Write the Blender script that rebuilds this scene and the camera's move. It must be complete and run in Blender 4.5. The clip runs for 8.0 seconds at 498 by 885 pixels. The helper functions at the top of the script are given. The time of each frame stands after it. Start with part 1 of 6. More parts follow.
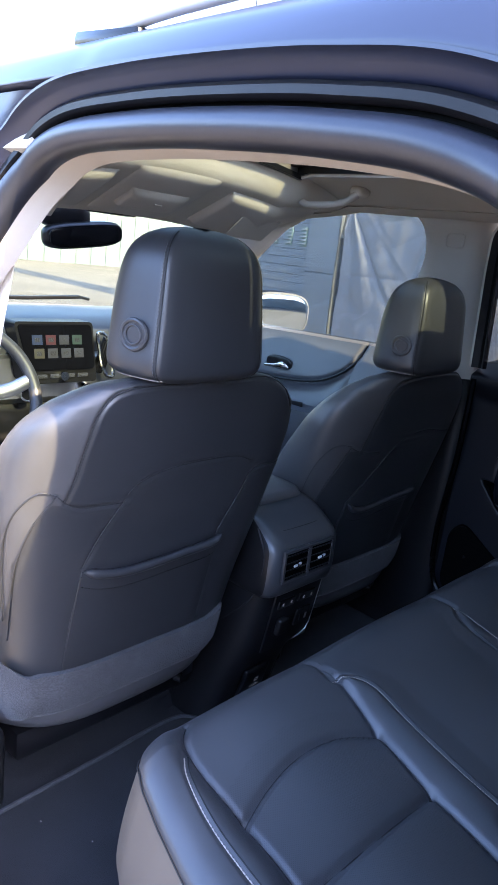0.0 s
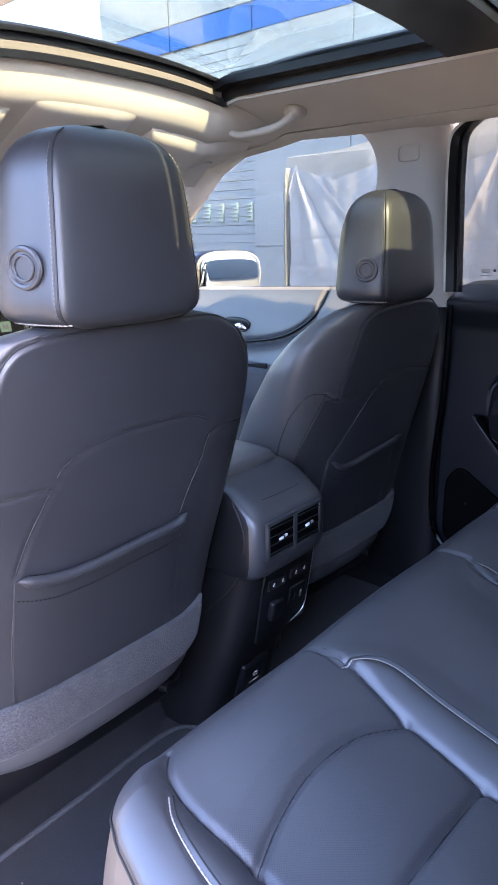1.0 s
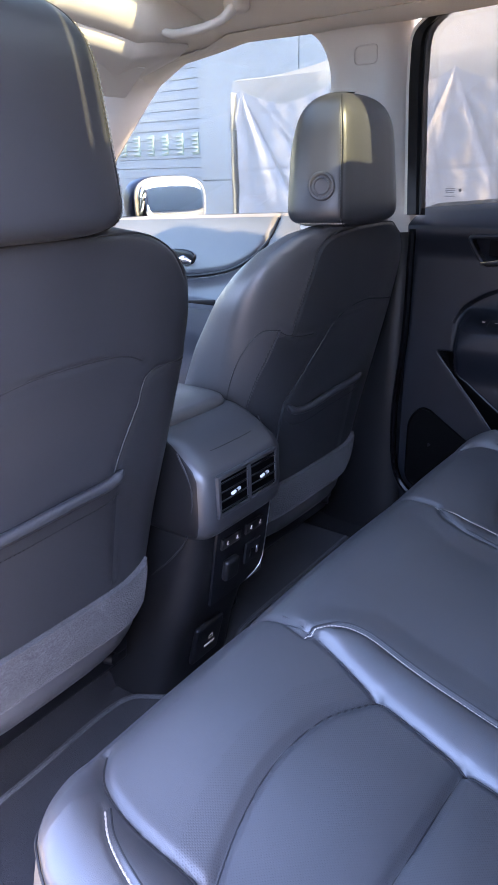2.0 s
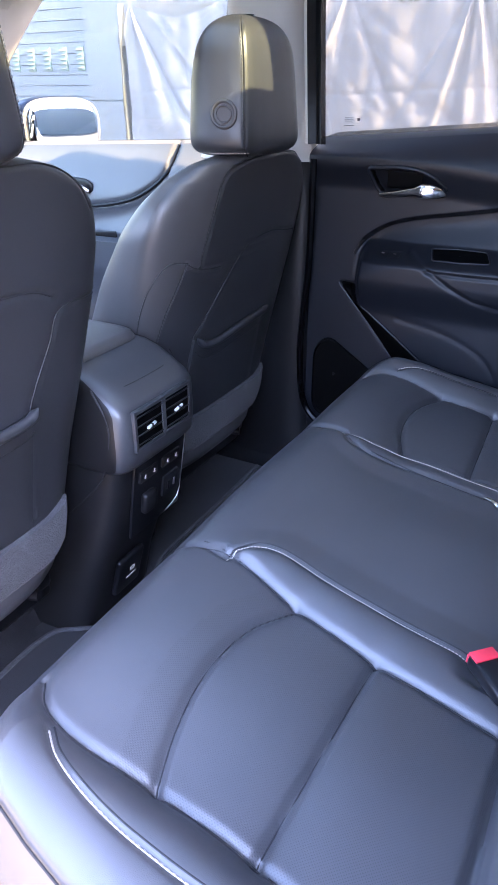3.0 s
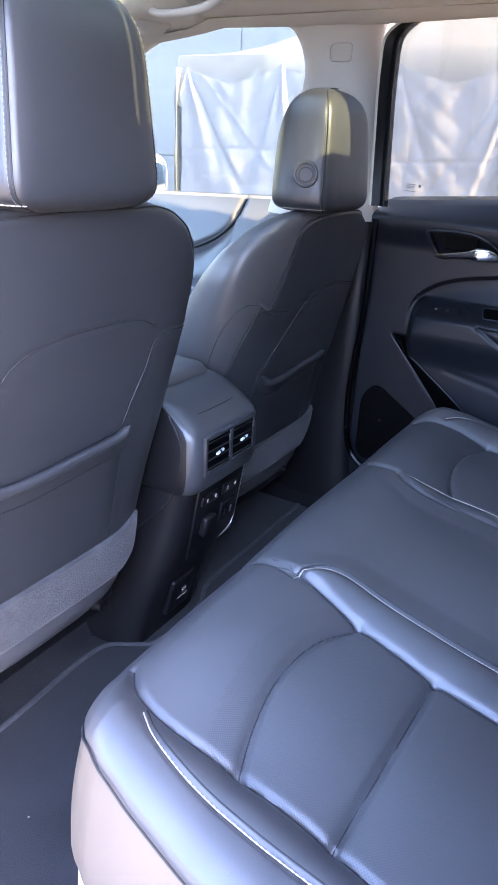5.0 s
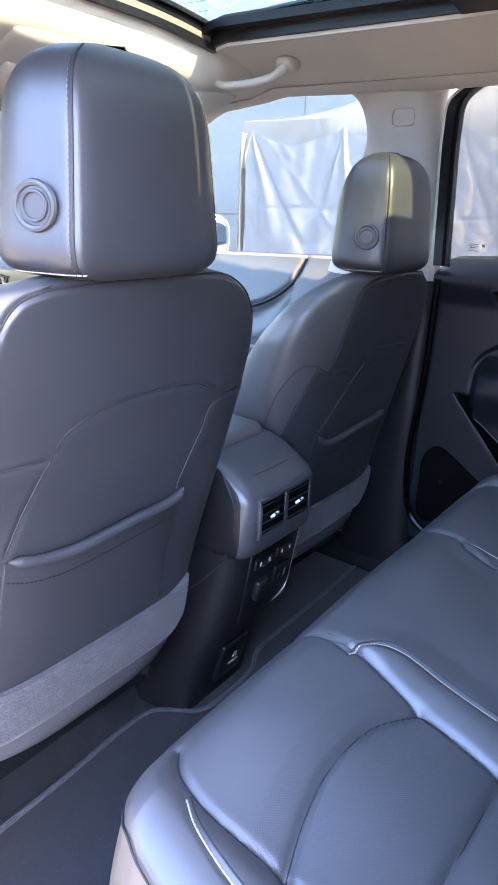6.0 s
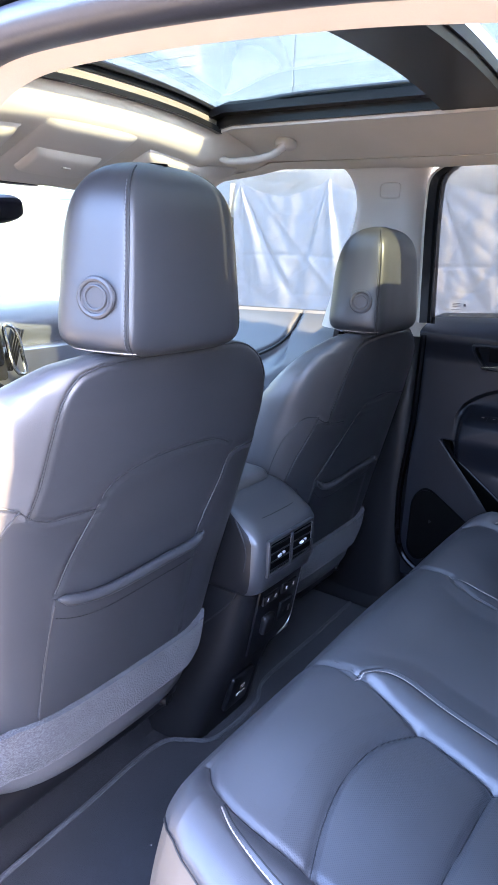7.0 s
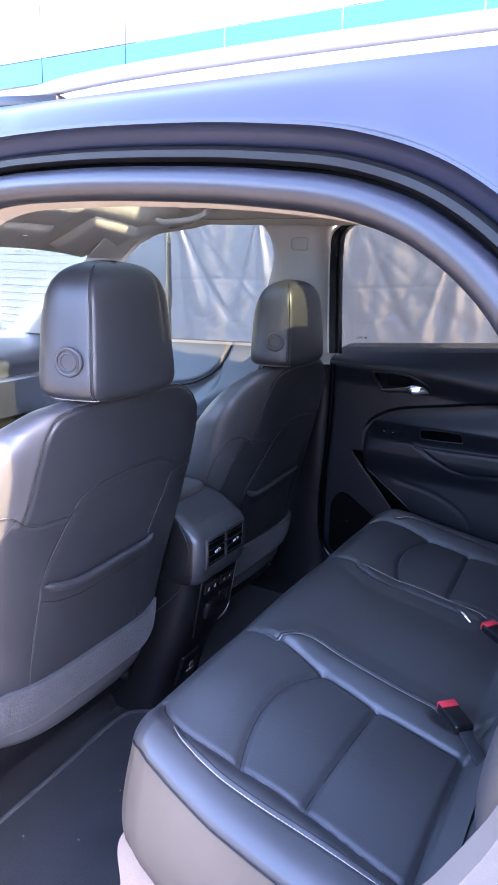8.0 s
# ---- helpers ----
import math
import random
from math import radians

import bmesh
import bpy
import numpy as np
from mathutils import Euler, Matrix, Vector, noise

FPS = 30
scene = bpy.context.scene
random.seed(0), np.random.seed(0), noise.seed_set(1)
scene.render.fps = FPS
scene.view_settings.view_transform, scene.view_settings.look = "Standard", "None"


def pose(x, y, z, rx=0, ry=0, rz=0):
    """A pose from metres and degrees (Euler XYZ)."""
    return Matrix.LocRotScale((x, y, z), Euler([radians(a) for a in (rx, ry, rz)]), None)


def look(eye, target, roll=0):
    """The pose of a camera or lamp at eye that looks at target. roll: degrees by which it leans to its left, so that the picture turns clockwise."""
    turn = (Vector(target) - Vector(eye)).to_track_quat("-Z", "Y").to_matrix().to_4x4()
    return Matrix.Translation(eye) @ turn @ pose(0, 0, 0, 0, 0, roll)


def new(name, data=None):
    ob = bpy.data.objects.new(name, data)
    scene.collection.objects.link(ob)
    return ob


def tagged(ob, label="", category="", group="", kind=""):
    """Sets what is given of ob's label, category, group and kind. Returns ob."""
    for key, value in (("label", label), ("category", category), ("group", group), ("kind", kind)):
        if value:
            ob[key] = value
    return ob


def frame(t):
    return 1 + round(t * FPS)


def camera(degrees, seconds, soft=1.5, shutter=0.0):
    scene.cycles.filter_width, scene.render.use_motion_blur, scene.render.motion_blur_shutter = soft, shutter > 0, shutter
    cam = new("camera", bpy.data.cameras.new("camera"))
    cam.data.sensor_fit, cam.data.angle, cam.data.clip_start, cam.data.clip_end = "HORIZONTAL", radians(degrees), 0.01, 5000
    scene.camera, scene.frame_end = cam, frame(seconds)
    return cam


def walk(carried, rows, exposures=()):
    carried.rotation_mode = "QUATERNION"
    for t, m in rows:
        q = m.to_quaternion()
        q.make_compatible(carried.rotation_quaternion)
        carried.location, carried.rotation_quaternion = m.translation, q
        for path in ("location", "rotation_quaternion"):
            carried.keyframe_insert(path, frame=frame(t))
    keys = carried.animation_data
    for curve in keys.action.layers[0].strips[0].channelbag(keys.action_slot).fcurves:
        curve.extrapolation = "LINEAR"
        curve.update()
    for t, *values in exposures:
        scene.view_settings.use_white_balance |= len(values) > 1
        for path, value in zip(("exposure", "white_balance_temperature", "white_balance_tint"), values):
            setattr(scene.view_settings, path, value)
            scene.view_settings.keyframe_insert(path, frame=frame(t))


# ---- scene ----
cam = camera(40.3, 8.0)
PATH = [
    (0, (-1.063, -0.739, 1.345), (0.342, 0.578, 0.802), 6.8),
    (0.5, (-0.977, -0.718, 1.306), (0.458, 0.562, 0.759), -0.2),
    (1, (-0.911, -0.642, 1.246), (0.53, 0.619, 0.669), -0.9),
    (2.5, (-0.79, -0.568, 1.207), (0.713, 0.443, 0.36), -1.5),
    (3, (-0.837, -0.574, 1.217), (0.722, 0.279, 0.3), -0.1),
    (3.5, (-0.889, -0.577, 1.241), (0.729, 0.159, 0.324), 1.2),
    (4, (-0.923, -0.576, 1.248), (0.733, 0.139, 0.385), 2.2),
    (4.5, (-0.959, -0.56, 1.241), (0.69, 0.234, 0.437), 2.9),
    (5, (-0.945, -0.543, 1.216), (0.645, 0.383, 0.431), 3.2),
    (6.5, (-0.918, -0.528, 1.247), (0.619, 0.603, 0.647), 1.9),
    (7, (-1.03, -0.552, 1.277), (0.558, 0.533, 0.728), 2.6),
    (7.5, (-1.15, -0.623, 1.302), (0.494, 0.387, 0.775), 2.7),
    (8, (-1.249, -0.723, 1.364), (0.432, 0.236, 0.859), 1.5),
]
walk(cam, [(t, look(eye, target, roll)) for t, eye, target, roll in PATH],
     [(0.0, 3.85, 5800, 21), (0.5, 4.55, 5950, 23), (1.2, 4.85, 6350, 28), (2.5, 5.45, 6400, 29), (4.0, 5.6, 6450, 28), (5.0, 5.5, 6300, 26), (6.5, 5.3, 6150, 24), (7.5, 5.05, 6050, 26), (8.0, 4.65, 6100, 30)])

# ---- world and sun ----
world = bpy.data.worlds.new("sky")
scene.world = world
world.use_nodes = True
_sky = world.node_tree.nodes.new("ShaderNodeTexSky")
_sky.sky_type, _sky.sun_disc = "NISHITA", False
SUN_EL, SUN_AZ = 37.4, 182.6          # degrees; the sun stands behind the car
_sky.sun_elevation, _sky.sun_rotation = radians(SUN_EL), radians(SUN_AZ)
_bg = world.node_tree.nodes["Background"]
_bg.inputs["Strength"].default_value = 0.15
world.node_tree.links.new(_sky.outputs["Color"], _bg.inputs["Color"])
_sun = bpy.data.lights.new("sun", "SUN")
_sun.energy, _sun.angle, _sun.color = 2.3, radians(0.55), (1.0, 0.81, 0.43)
sun_ob = new("sun", _sun)
_az = radians(SUN_AZ)
sun_ob.matrix_world = look((math.sin(_az) * 50, math.cos(_az) * 50, 50 * math.tan(radians(SUN_EL))), (0, 0, 0))


# ---- materials ----
def mat(name, col, rough=0.5, metal=0.0, spec=0.5, grain=0.0, grain_scale=400.0, blotch=0.0, blotch_scale=6.0, bump=0.0, rough_var=0.0,
        kind="noise", coat=0.0, sheen=0.0):
    """A Principled material with variation at two scales and a fine relief."""
    m = bpy.data.materials.new(name)
    m.use_nodes = True
    nt = m.node_tree
    b = nt.nodes["Principled BSDF"]
    b.inputs["Roughness"].default_value = rough
    b.inputs["Metallic"].default_value = metal
    b.inputs["Specular IOR Level"].default_value = spec
    b.inputs["Coat Weight"].default_value = coat
    b.inputs["Coat Roughness"].default_value = 0.03 if coat > 0.5 else 0.30
    b.inputs["Sheen Weight"].default_value = sheen
    tc = nt.nodes.new("ShaderNodeTexCoord")
    big = nt.nodes.new("ShaderNodeTexNoise")
    big.inputs["Scale"].default_value, big.inputs["Detail"].default_value = blotch_scale, 4
    nt.links.new(tc.outputs["Object"], big.inputs["Vector"])
    if kind == "voronoi":
        fine = nt.nodes.new("ShaderNodeTexVoronoi")
        fine.feature = "DISTANCE_TO_EDGE"
        fine_out = fine.outputs["Distance"]
    else:
        fine = nt.nodes.new("ShaderNodeTexNoise")
        fine.inputs["Detail"].default_value = 3
        fine_out = fine.outputs["Fac"]
    fine.inputs["Scale"].default_value = grain_scale
    nt.links.new(tc.outputs["Object"], fine.inputs["Vector"])

    def spread(src, amount):
        r = nt.nodes.new("ShaderNodeMapRange")
        r.inputs["From Min"].default_value, r.inputs["From Max"].default_value = 0.3, 0.7
        r.inputs["To Min"].default_value, r.inputs["To Max"].default_value = 1 - amount, 1 + amount
        nt.links.new(src, r.inputs["Value"])
        return r.outputs["Result"]
    mul = nt.nodes.new("ShaderNodeMath")
    mul.operation = "MULTIPLY"
    nt.links.new(spread(big.outputs["Fac"], blotch), mul.inputs[0])
    nt.links.new(spread(fine_out, grain), mul.inputs[1])
    mix = nt.nodes.new("ShaderNodeVectorMath")
    mix.operation = "SCALE"
    mix.inputs[0].default_value = col
    nt.links.new(mul.outputs[0], mix.inputs["Scale"])
    nt.links.new(mix.outputs[0], b.inputs["Base Color"])
    if rough_var:
        rr = nt.nodes.new("ShaderNodeMath")
        rr.operation = "MULTIPLY"
        rr.inputs[1].default_value = rough
        nt.links.new(spread(big.outputs["Fac"], rough_var), rr.inputs[0])
        nt.links.new(rr.outputs[0], b.inputs["Roughness"])
    if bump:
        bp = nt.nodes.new("ShaderNodeBump")
        bp.inputs["Strength"].default_value, bp.inputs["Distance"].default_value = bump, 0.002
        nt.links.new(fine_out, bp.inputs["Height"])
        nt.links.new(bp.outputs[0], b.inputs["Normal"])
    return m


def glass(name, tint, gloss=0.02):
    """A thin pane: clear with a tint, and gloss by Fresnel."""
    m = bpy.data.materials.new(name)
    m.use_nodes = True
    nt = m.node_tree
    nt.nodes.remove(nt.nodes["Principled BSDF"])
    tr, gl, fr, mx, pw, md = (nt.nodes.new("ShaderNode" + k) for k in ("BsdfTransparent", "BsdfGlossy", "LayerWeight", "MixShader", "Math", "MapRange"))
    tr.inputs["Color"].default_value = (*tint, 1)
    gl.inputs["Roughness"].default_value = 0.02
    pw.operation, pw.inputs[1].default_value = "POWER", 4.5
    fr.inputs["Blend"].default_value = 0.5
    md.inputs["To Min"].default_value, md.inputs["To Max"].default_value = gloss, 0.85
    nt.links.new(fr.outputs["Facing"], pw.inputs[0])
    nt.links.new(pw.outputs[0], md.inputs["Value"])
    nt.links.new(md.outputs["Result"], mx.inputs[0])
    nt.links.new(tr.outputs[0], mx.inputs[1])
    nt.links.new(gl.outputs[0], mx.inputs[2])
    nt.links.new(mx.outputs[0], nt.nodes["Material Output"].inputs["Surface"])
    return m


# one leather in two tones: brighter for lit cushions, darker for shaded seat backs
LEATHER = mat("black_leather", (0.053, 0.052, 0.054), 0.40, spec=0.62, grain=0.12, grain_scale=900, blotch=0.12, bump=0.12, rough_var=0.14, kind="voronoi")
LEATHER_SHADED = mat("shaded_black_leather", (0.024, 0.025, 0.028), 0.40, spec=0.52, grain=0.1, grain_scale=1100, blotch=0.1, bump=0.08, rough_var=0.14, kind="voronoi")
# bench side leather, tinted beige to imitate light bounced off the ground
LEATHER_WARM = mat("ground_lit_leather", (0.100, 0.080, 0.063), 0.52, spec=0.5, grain=0.12, grain_scale=900, blotch=0.12, bump=0.10, kind="voronoi")
SEAM = mat("seam_thread", (0.008, 0.008, 0.009), 0.7)
STITCH = mat("grey_stitching", (0.36, 0.31, 0.265), 0.6, grain=0.1)
CARPET = mat("charcoal_carpet", (0.011, 0.0105, 0.012), 0.95, spec=0.1, grain=0.5, grain_scale=700, blotch=0.25, blotch_scale=9, bump=0.6, sheen=0.15)
FELT = mat("grey_felt", (0.040, 0.040, 0.043), 0.95, spec=0.2, grain=0.5, grain_scale=380, blotch=0.18, blotch_scale=25, bump=0.8, sheen=0.1)
PLASTIC = mat("charcoal_plastic", (0.008, 0.0078, 0.0085), 0.38, spec=0.22, grain=0.12, grain_scale=1200, blotch=0.12, bump=0.08)
# soft plastic, raised in tone to paint skylight on dash and front doors
PLASTIC_SOFT = mat("skylit_soft_plastic", (0.058, 0.062, 0.070), 0.40, spec=0.7, grain=0.1, grain_scale=1500, blotch=0.12, bump=0.05)
# darker copy of the door plastic for the dimmer rear door
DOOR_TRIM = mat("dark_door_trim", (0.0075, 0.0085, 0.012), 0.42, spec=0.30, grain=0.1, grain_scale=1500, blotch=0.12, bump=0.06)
COWL = mat("satin_grey_plastic", (0.030, 0.031, 0.034), 0.38, spec=0.6, grain=0.1, grain_scale=1500, blotch=0.08, bump=0.05)
BLACK = mat("black_plastic", (0.006, 0.006, 0.007), 0.28, spec=0.25, grain=0.1, blotch=0.1)
RUBBER = mat("black_rubber", (0.013, 0.014, 0.020), 0.38, spec=0.6, grain=0.1, grain_scale=300, blotch=0.12, bump=0.05)
HEADLINER = mat("pale_grey_headliner", (0.46, 0.415, 0.35), 0.95, spec=0.15, grain=0.06, grain_scale=900, blotch=0.05, bump=0.2)
TRIM_PALE = mat("pale_grey_trim", (0.43, 0.39, 0.34), 0.7, spec=0.3, grain=0.05, grain_scale=1200, blotch=0.05, bump=0.06)
CHROME = mat("chrome", (0.75, 0.74, 0.72), 0.16, metal=1.0, blotch=0.05)
SATIN = mat("satin_silver", (0.55, 0.55, 0.56), 0.34, metal=1.0, blotch=0.06)
PAINT = mat("dark_metallic_paint", (0.013, 0.016, 0.034), 0.34, metal=0.1, grain=0.12, grain_scale=2500, blotch=0.05, coat=0.32)
RED = mat("red_plastic", (0.65, 0.03, 0.05), 0.4, blotch=0.1)
WEBBING = mat("belt_webbing", (0.012, 0.012, 0.014), 0.75, grain=0.4, grain_scale=600, bump=0.4)
# belt colour raised to imitate sunlight on the webbing
PALE_BELT = mat("sunlit_seat_belt", (0.65, 0.62, 0.57), 0.7, grain=0.1, grain_scale=600, bump=0.3)
WINDOW = glass("window_glass", (0.375, 0.405, 0.41))
CLEAR = glass("clear_windscreen_glass", (0.66, 0.69, 0.64))
PRIVACY = glass("tinted_window_glass", (0.34, 0.345, 0.335))
ROOFGLASS = glass("tinted_roof_glass", (0.50, 0.545, 0.52), 0.04)
DARKGLASS = glass("dark_privacy_glass", (0.10, 0.105, 0.10))
SCREEN = mat("screen_glass", (0.004, 0.004, 0.005), 0.12, spec=0.15, blotch=0.0)
FABRIC = mat("white_tent_fabric", (0.43, 0.405, 0.38), 0.9, spec=0.05, grain=0.04, grain_scale=160, blotch=0.05, blotch_scale=2.0, bump=0.1)
GREEN_WALL = mat("pale_green_wall", (0.23, 0.275, 0.26), 0.6, grain=0.03, grain_scale=60, blotch=0.08, blotch_scale=0.6)
SIDING = mat("pale_wall_panel", (0.34, 0.355, 0.35), 0.6, grain=0.03, grain_scale=60, blotch=0.06, blotch_scale=0.6)
BLUE = mat("blue_painted_panel", (0.012, 0.115, 0.42), 0.45, blotch=0.06, blotch_scale=0.7)
CONCRETE = mat("grey_concrete", (0.20, 0.175, 0.145), 0.9, grain=0.14, grain_scale=60, blotch=0.18, blotch_scale=0.5, bump=0.3)
DARK_WINDOW = mat("green_louvre", (0.25, 0.34, 0.28), 0.4, blotch=0.2)
RAIL = mat("silver_paint", (0.55, 0.56, 0.57), 0.35, metal=0.3, blotch=0.05)
# sunlight on the floor carpet, painted as a tan tone
SUN_TAN = mat("sunlit_tan_carpet", (0.62, 0.41, 0.28), 0.95, spec=0.2, grain=0.3, grain_scale=600, blotch=0.12, bump=0.5)
TAB = mat("bright_plastic", (0.75, 0.75, 0.76), 0.3, metal=0.2)
FRAME = mat("frame_black", (0.002, 0.002, 0.0025), 0.22, spec=0.09, grain=0.1, blotch=0.1)
WHEEL_TRIM = mat("beige_side_trim", (0.145, 0.122, 0.105), 0.6, spec=0.3, grain=0.08, grain_scale=900, blotch=0.08, bump=0.08)
# near-black that paints the shade inside vents, wells, slots and the seal gap
VOID = mat("shade_black", (0.0016, 0.0016, 0.0018), 0.6, spec=0.05)
MIRROR = mat("mirror_glass", (0.9, 0.92, 0.93), 0.02, metal=1.0)


def translucent(m, share):
    """Cloth that also lets light through from behind."""
    nt = m.node_tree
    b = nt.nodes["Principled BSDF"]
    tl, mx = nt.nodes.new("ShaderNodeBsdfTranslucent"), nt.nodes.new("ShaderNodeMixShader")
    nt.links.new(b.inputs["Base Color"].links[0].from_socket, tl.inputs["Color"])
    mx.inputs[0].default_value = share
    nt.links.new(b.outputs[0], mx.inputs[1])
    nt.links.new(tl.outputs[0], mx.inputs[2])
    nt.links.new(mx.outputs[0], nt.nodes["Material Output"].inputs["Surface"])
    return m


CANOPY = translucent(mat("white_canopy_cloth", (0.54, 0.53, 0.50), 0.8, spec=0.2, grain=0.04, grain_scale=160, blotch=0.05, blotch_scale=2.0), 0.55)


def perforate(m, pitch):
    """Rows of small punched holes over a leather material."""
    nt = m.node_tree
    b = nt.nodes["Principled BSDF"]
    tc = next(n for n in nt.nodes if n.type == "TEX_COORD")
    mp, v, r, mx = (nt.nodes.new("ShaderNode" + k) for k in ("Mapping", "TexVoronoi", "MapRange", "VectorMath"))
    mp.inputs["Scale"].default_value = (1, 1, 0)
    mp.inputs["Rotation"].default_value = (0, 0, radians(45))
    v.inputs["Scale"].default_value, v.inputs["Randomness"].default_value = 1 / pitch, 0.0
    r.inputs["From Min"].default_value, r.inputs["From Max"].default_value = 0.20, 0.30
    r.inputs["To Min"].default_value, r.inputs["To Max"].default_value = 0.62, 1.0
    mx.operation = "SCALE"
    nt.links.new(tc.outputs["Object"], mp.inputs["Vector"])
    nt.links.new(mp.outputs[0], v.inputs["Vector"])
    nt.links.new(v.outputs["Distance"], r.inputs["Value"])
    src = b.inputs["Base Color"].links[0].from_socket
    nt.links.new(src, mx.inputs[0])
    nt.links.new(r.outputs["Result"], mx.inputs["Scale"])
    nt.links.new(mx.outputs[0], b.inputs["Base Color"])
    old = b.inputs["Normal"].links[0].from_socket
    bp = nt.nodes.new("ShaderNodeBump")
    bp.inputs["Strength"].default_value, bp.inputs["Distance"].default_value = 0.3, 0.0008
    nt.links.new(r.outputs["Result"], bp.inputs["Height"])
    nt.links.new(old, bp.inputs["Normal"])
    nt.links.new(bp.outputs[0], b.inputs["Normal"])
    return m


PERF = perforate(mat("perforated_leather", (0.053, 0.052, 0.054), 0.41, spec=0.60, grain=0.12, grain_scale=900, blotch=0.12, bump=0.10, rough_var=0.12, kind="voronoi"), 0.0023)


# ---- mesh helpers ----
def finish(bm, name, sharp=40):
    me = bpy.data.meshes.new(name)
    bm.normal_update()
    bm.to_mesh(me)
    bm.free()
    for p in me.polygons:
        p.use_smooth = True
    me.set_sharp_from_angle(angle=radians(sharp))
    return me


def part(name, bm, material, parent=None, label="", sharp=40):
    """Links a bmesh as one mesh object under a thing or a part. The mesh is given in the top thing's own axes."""
    ob = new(name, finish(bm, name, sharp))
    ob.data.materials.append(material)
    ob.parent = parent
    if label:
        ob["label"] = label
    return ob


def thing(name, label, category, at=(0, 0, 0), group="", kind=""):
    ob = new(name)
    ob.empty_display_size = 0.05
    ob.location = at
    return tagged(ob, label, category, group, kind)


def solid(name, bm, material, label, category="", kind="", sharp=40, group=""):
    """A thing of one mesh."""
    return tagged(part(name, bm, material, None, "", sharp), label, category, group, kind)


def skin(bm, P, closed_u=False, closed_v=False, flip=False):
    """Faces over a grid of places P[i][j]. Returns the vertices."""
    P = np.asarray(P, float)
    V = [[bm.verts.new(p) for p in row] for row in P]
    nu, nv = len(V), len(V[0])
    for i in range(nu if closed_u else nu - 1):
        for j in range(nv if closed_v else nv - 1):
            q = [V[i][j], V[(i + 1) % nu][j], V[(i + 1) % nu][(j + 1) % nv], V[i][(j + 1) % nv]]
            bm.faces.new(q[::-1] if flip else q)
    return V


def sheet(bm, P, off):
    """A sheet with thickness: the grid P, a second one moved by off, and the rim."""
    P = np.asarray(P, float)
    A, B = skin(bm, P), skin(bm, P + np.asarray(off, float), flip=True)
    nu, nv = len(A), len(A[0])
    ring = [(i, 0) for i in range(nu)] + [(nu - 1, j) for j in range(1, nv)] + [(i, nv - 1) for i in range(nu - 2, -1, -1)] + [(0, j) for j in range(nv - 2, 0, -1)]
    for k in range(len(ring)):
        (i, j), (a, b) = ring[k], ring[(k + 1) % len(ring)]
        bm.faces.new((A[a][b], A[i][j], B[i][j], B[a][b]))
    bmesh.ops.recalc_face_normals(bm, faces=bm.faces[:])


def loft(bm, rings, cap=True):
    V = skin(bm, rings, closed_v=True)
    if cap:
        bm.faces.new(V[0][::-1])
        bm.faces.new(V[-1])
    bmesh.ops.recalc_face_normals(bm, faces=bm.faces[:])


def rbox(bm, size, at=(0, 0, 0), bevel=0.005, seg=2, turn=(0, 0, 0)):
    """A box with rounded edges."""
    m = pose(*at, *turn) @ Matrix.Diagonal((*size, 1))
    made = bmesh.ops.create_cube(bm, size=1, matrix=m)["verts"]
    if bevel:
        edges = list({e for v in made for e in v.link_edges})
        bmesh.ops.bevel(bm, geom=edges, offset=min(bevel, 0.49 * min(size)), segments=seg, profile=0.5, affect="EDGES")


def smooth_line(pts, n):
    """A smooth line of n places through pts."""
    P = np.asarray(pts, float)
    if len(P) < 3:
        return np.array([P[0] + (P[-1] - P[0]) * k / (n - 1) for k in range(n)])
    T = np.r_[0, np.cumsum(np.linalg.norm(np.diff(P, axis=0), axis=1) ** 0.5)]
    D = np.gradient(P, T, axis=0)
    out = []
    for t in np.linspace(0, T[-1], n):
        i = min(np.searchsorted(T, t, side="right") - 1, len(T) - 2)
        h = T[i + 1] - T[i]
        s = (t - T[i]) / h
        out.append((2 * s**3 - 3 * s**2 + 1) * P[i] + (s**3 - 2 * s**2 + s) * h * D[i] + (3 * s**2 - 2 * s**3) * P[i + 1] + (s**3 - s**2) * h * D[i + 1])
    return np.array(out)


def frames(pts, up):
    P = np.asarray(pts, float)
    T = np.gradient(P, axis=0)
    T /= np.linalg.norm(T, axis=1)[:, None]
    S = np.cross(T, np.asarray(up, float))
    S /= np.linalg.norm(S, axis=1)[:, None] + 1e-9
    return P, T, S, np.cross(S, T)


def tube(bm, pts, r, n=8, up=(0.13, 0.21, 0.97), flat=1.0, closed=False):
    """A round rod along a line; r may be a list. flat: height over width."""
    P, T, S, U = frames(pts, up)
    R = np.broadcast_to(np.asarray(r, float), (len(P),))
    rings = [[P[k] + R[k] * (math.cos(a) * S[k] + flat * math.sin(a) * U[k]) for a in np.linspace(0, 2 * math.pi, n, endpoint=False)] for k in range(len(P))]
    if closed:
        skin(bm, rings, closed_u=True, closed_v=True)
        bmesh.ops.recalc_face_normals(bm, faces=bm.faces[:])
    else:
        loft(bm, rings)


def sweep(bm, profile, pts, up, closed=True):
    """A profile of (side, up) offsets carried along a line."""
    P, T, S, U = frames(pts, up)
    rings = [[P[k] + a * S[k] + b * U[k] for a, b in profile] for k in range(len(P))]
    if closed:
        loft(bm, rings)
    else:
        skin(bm, rings)


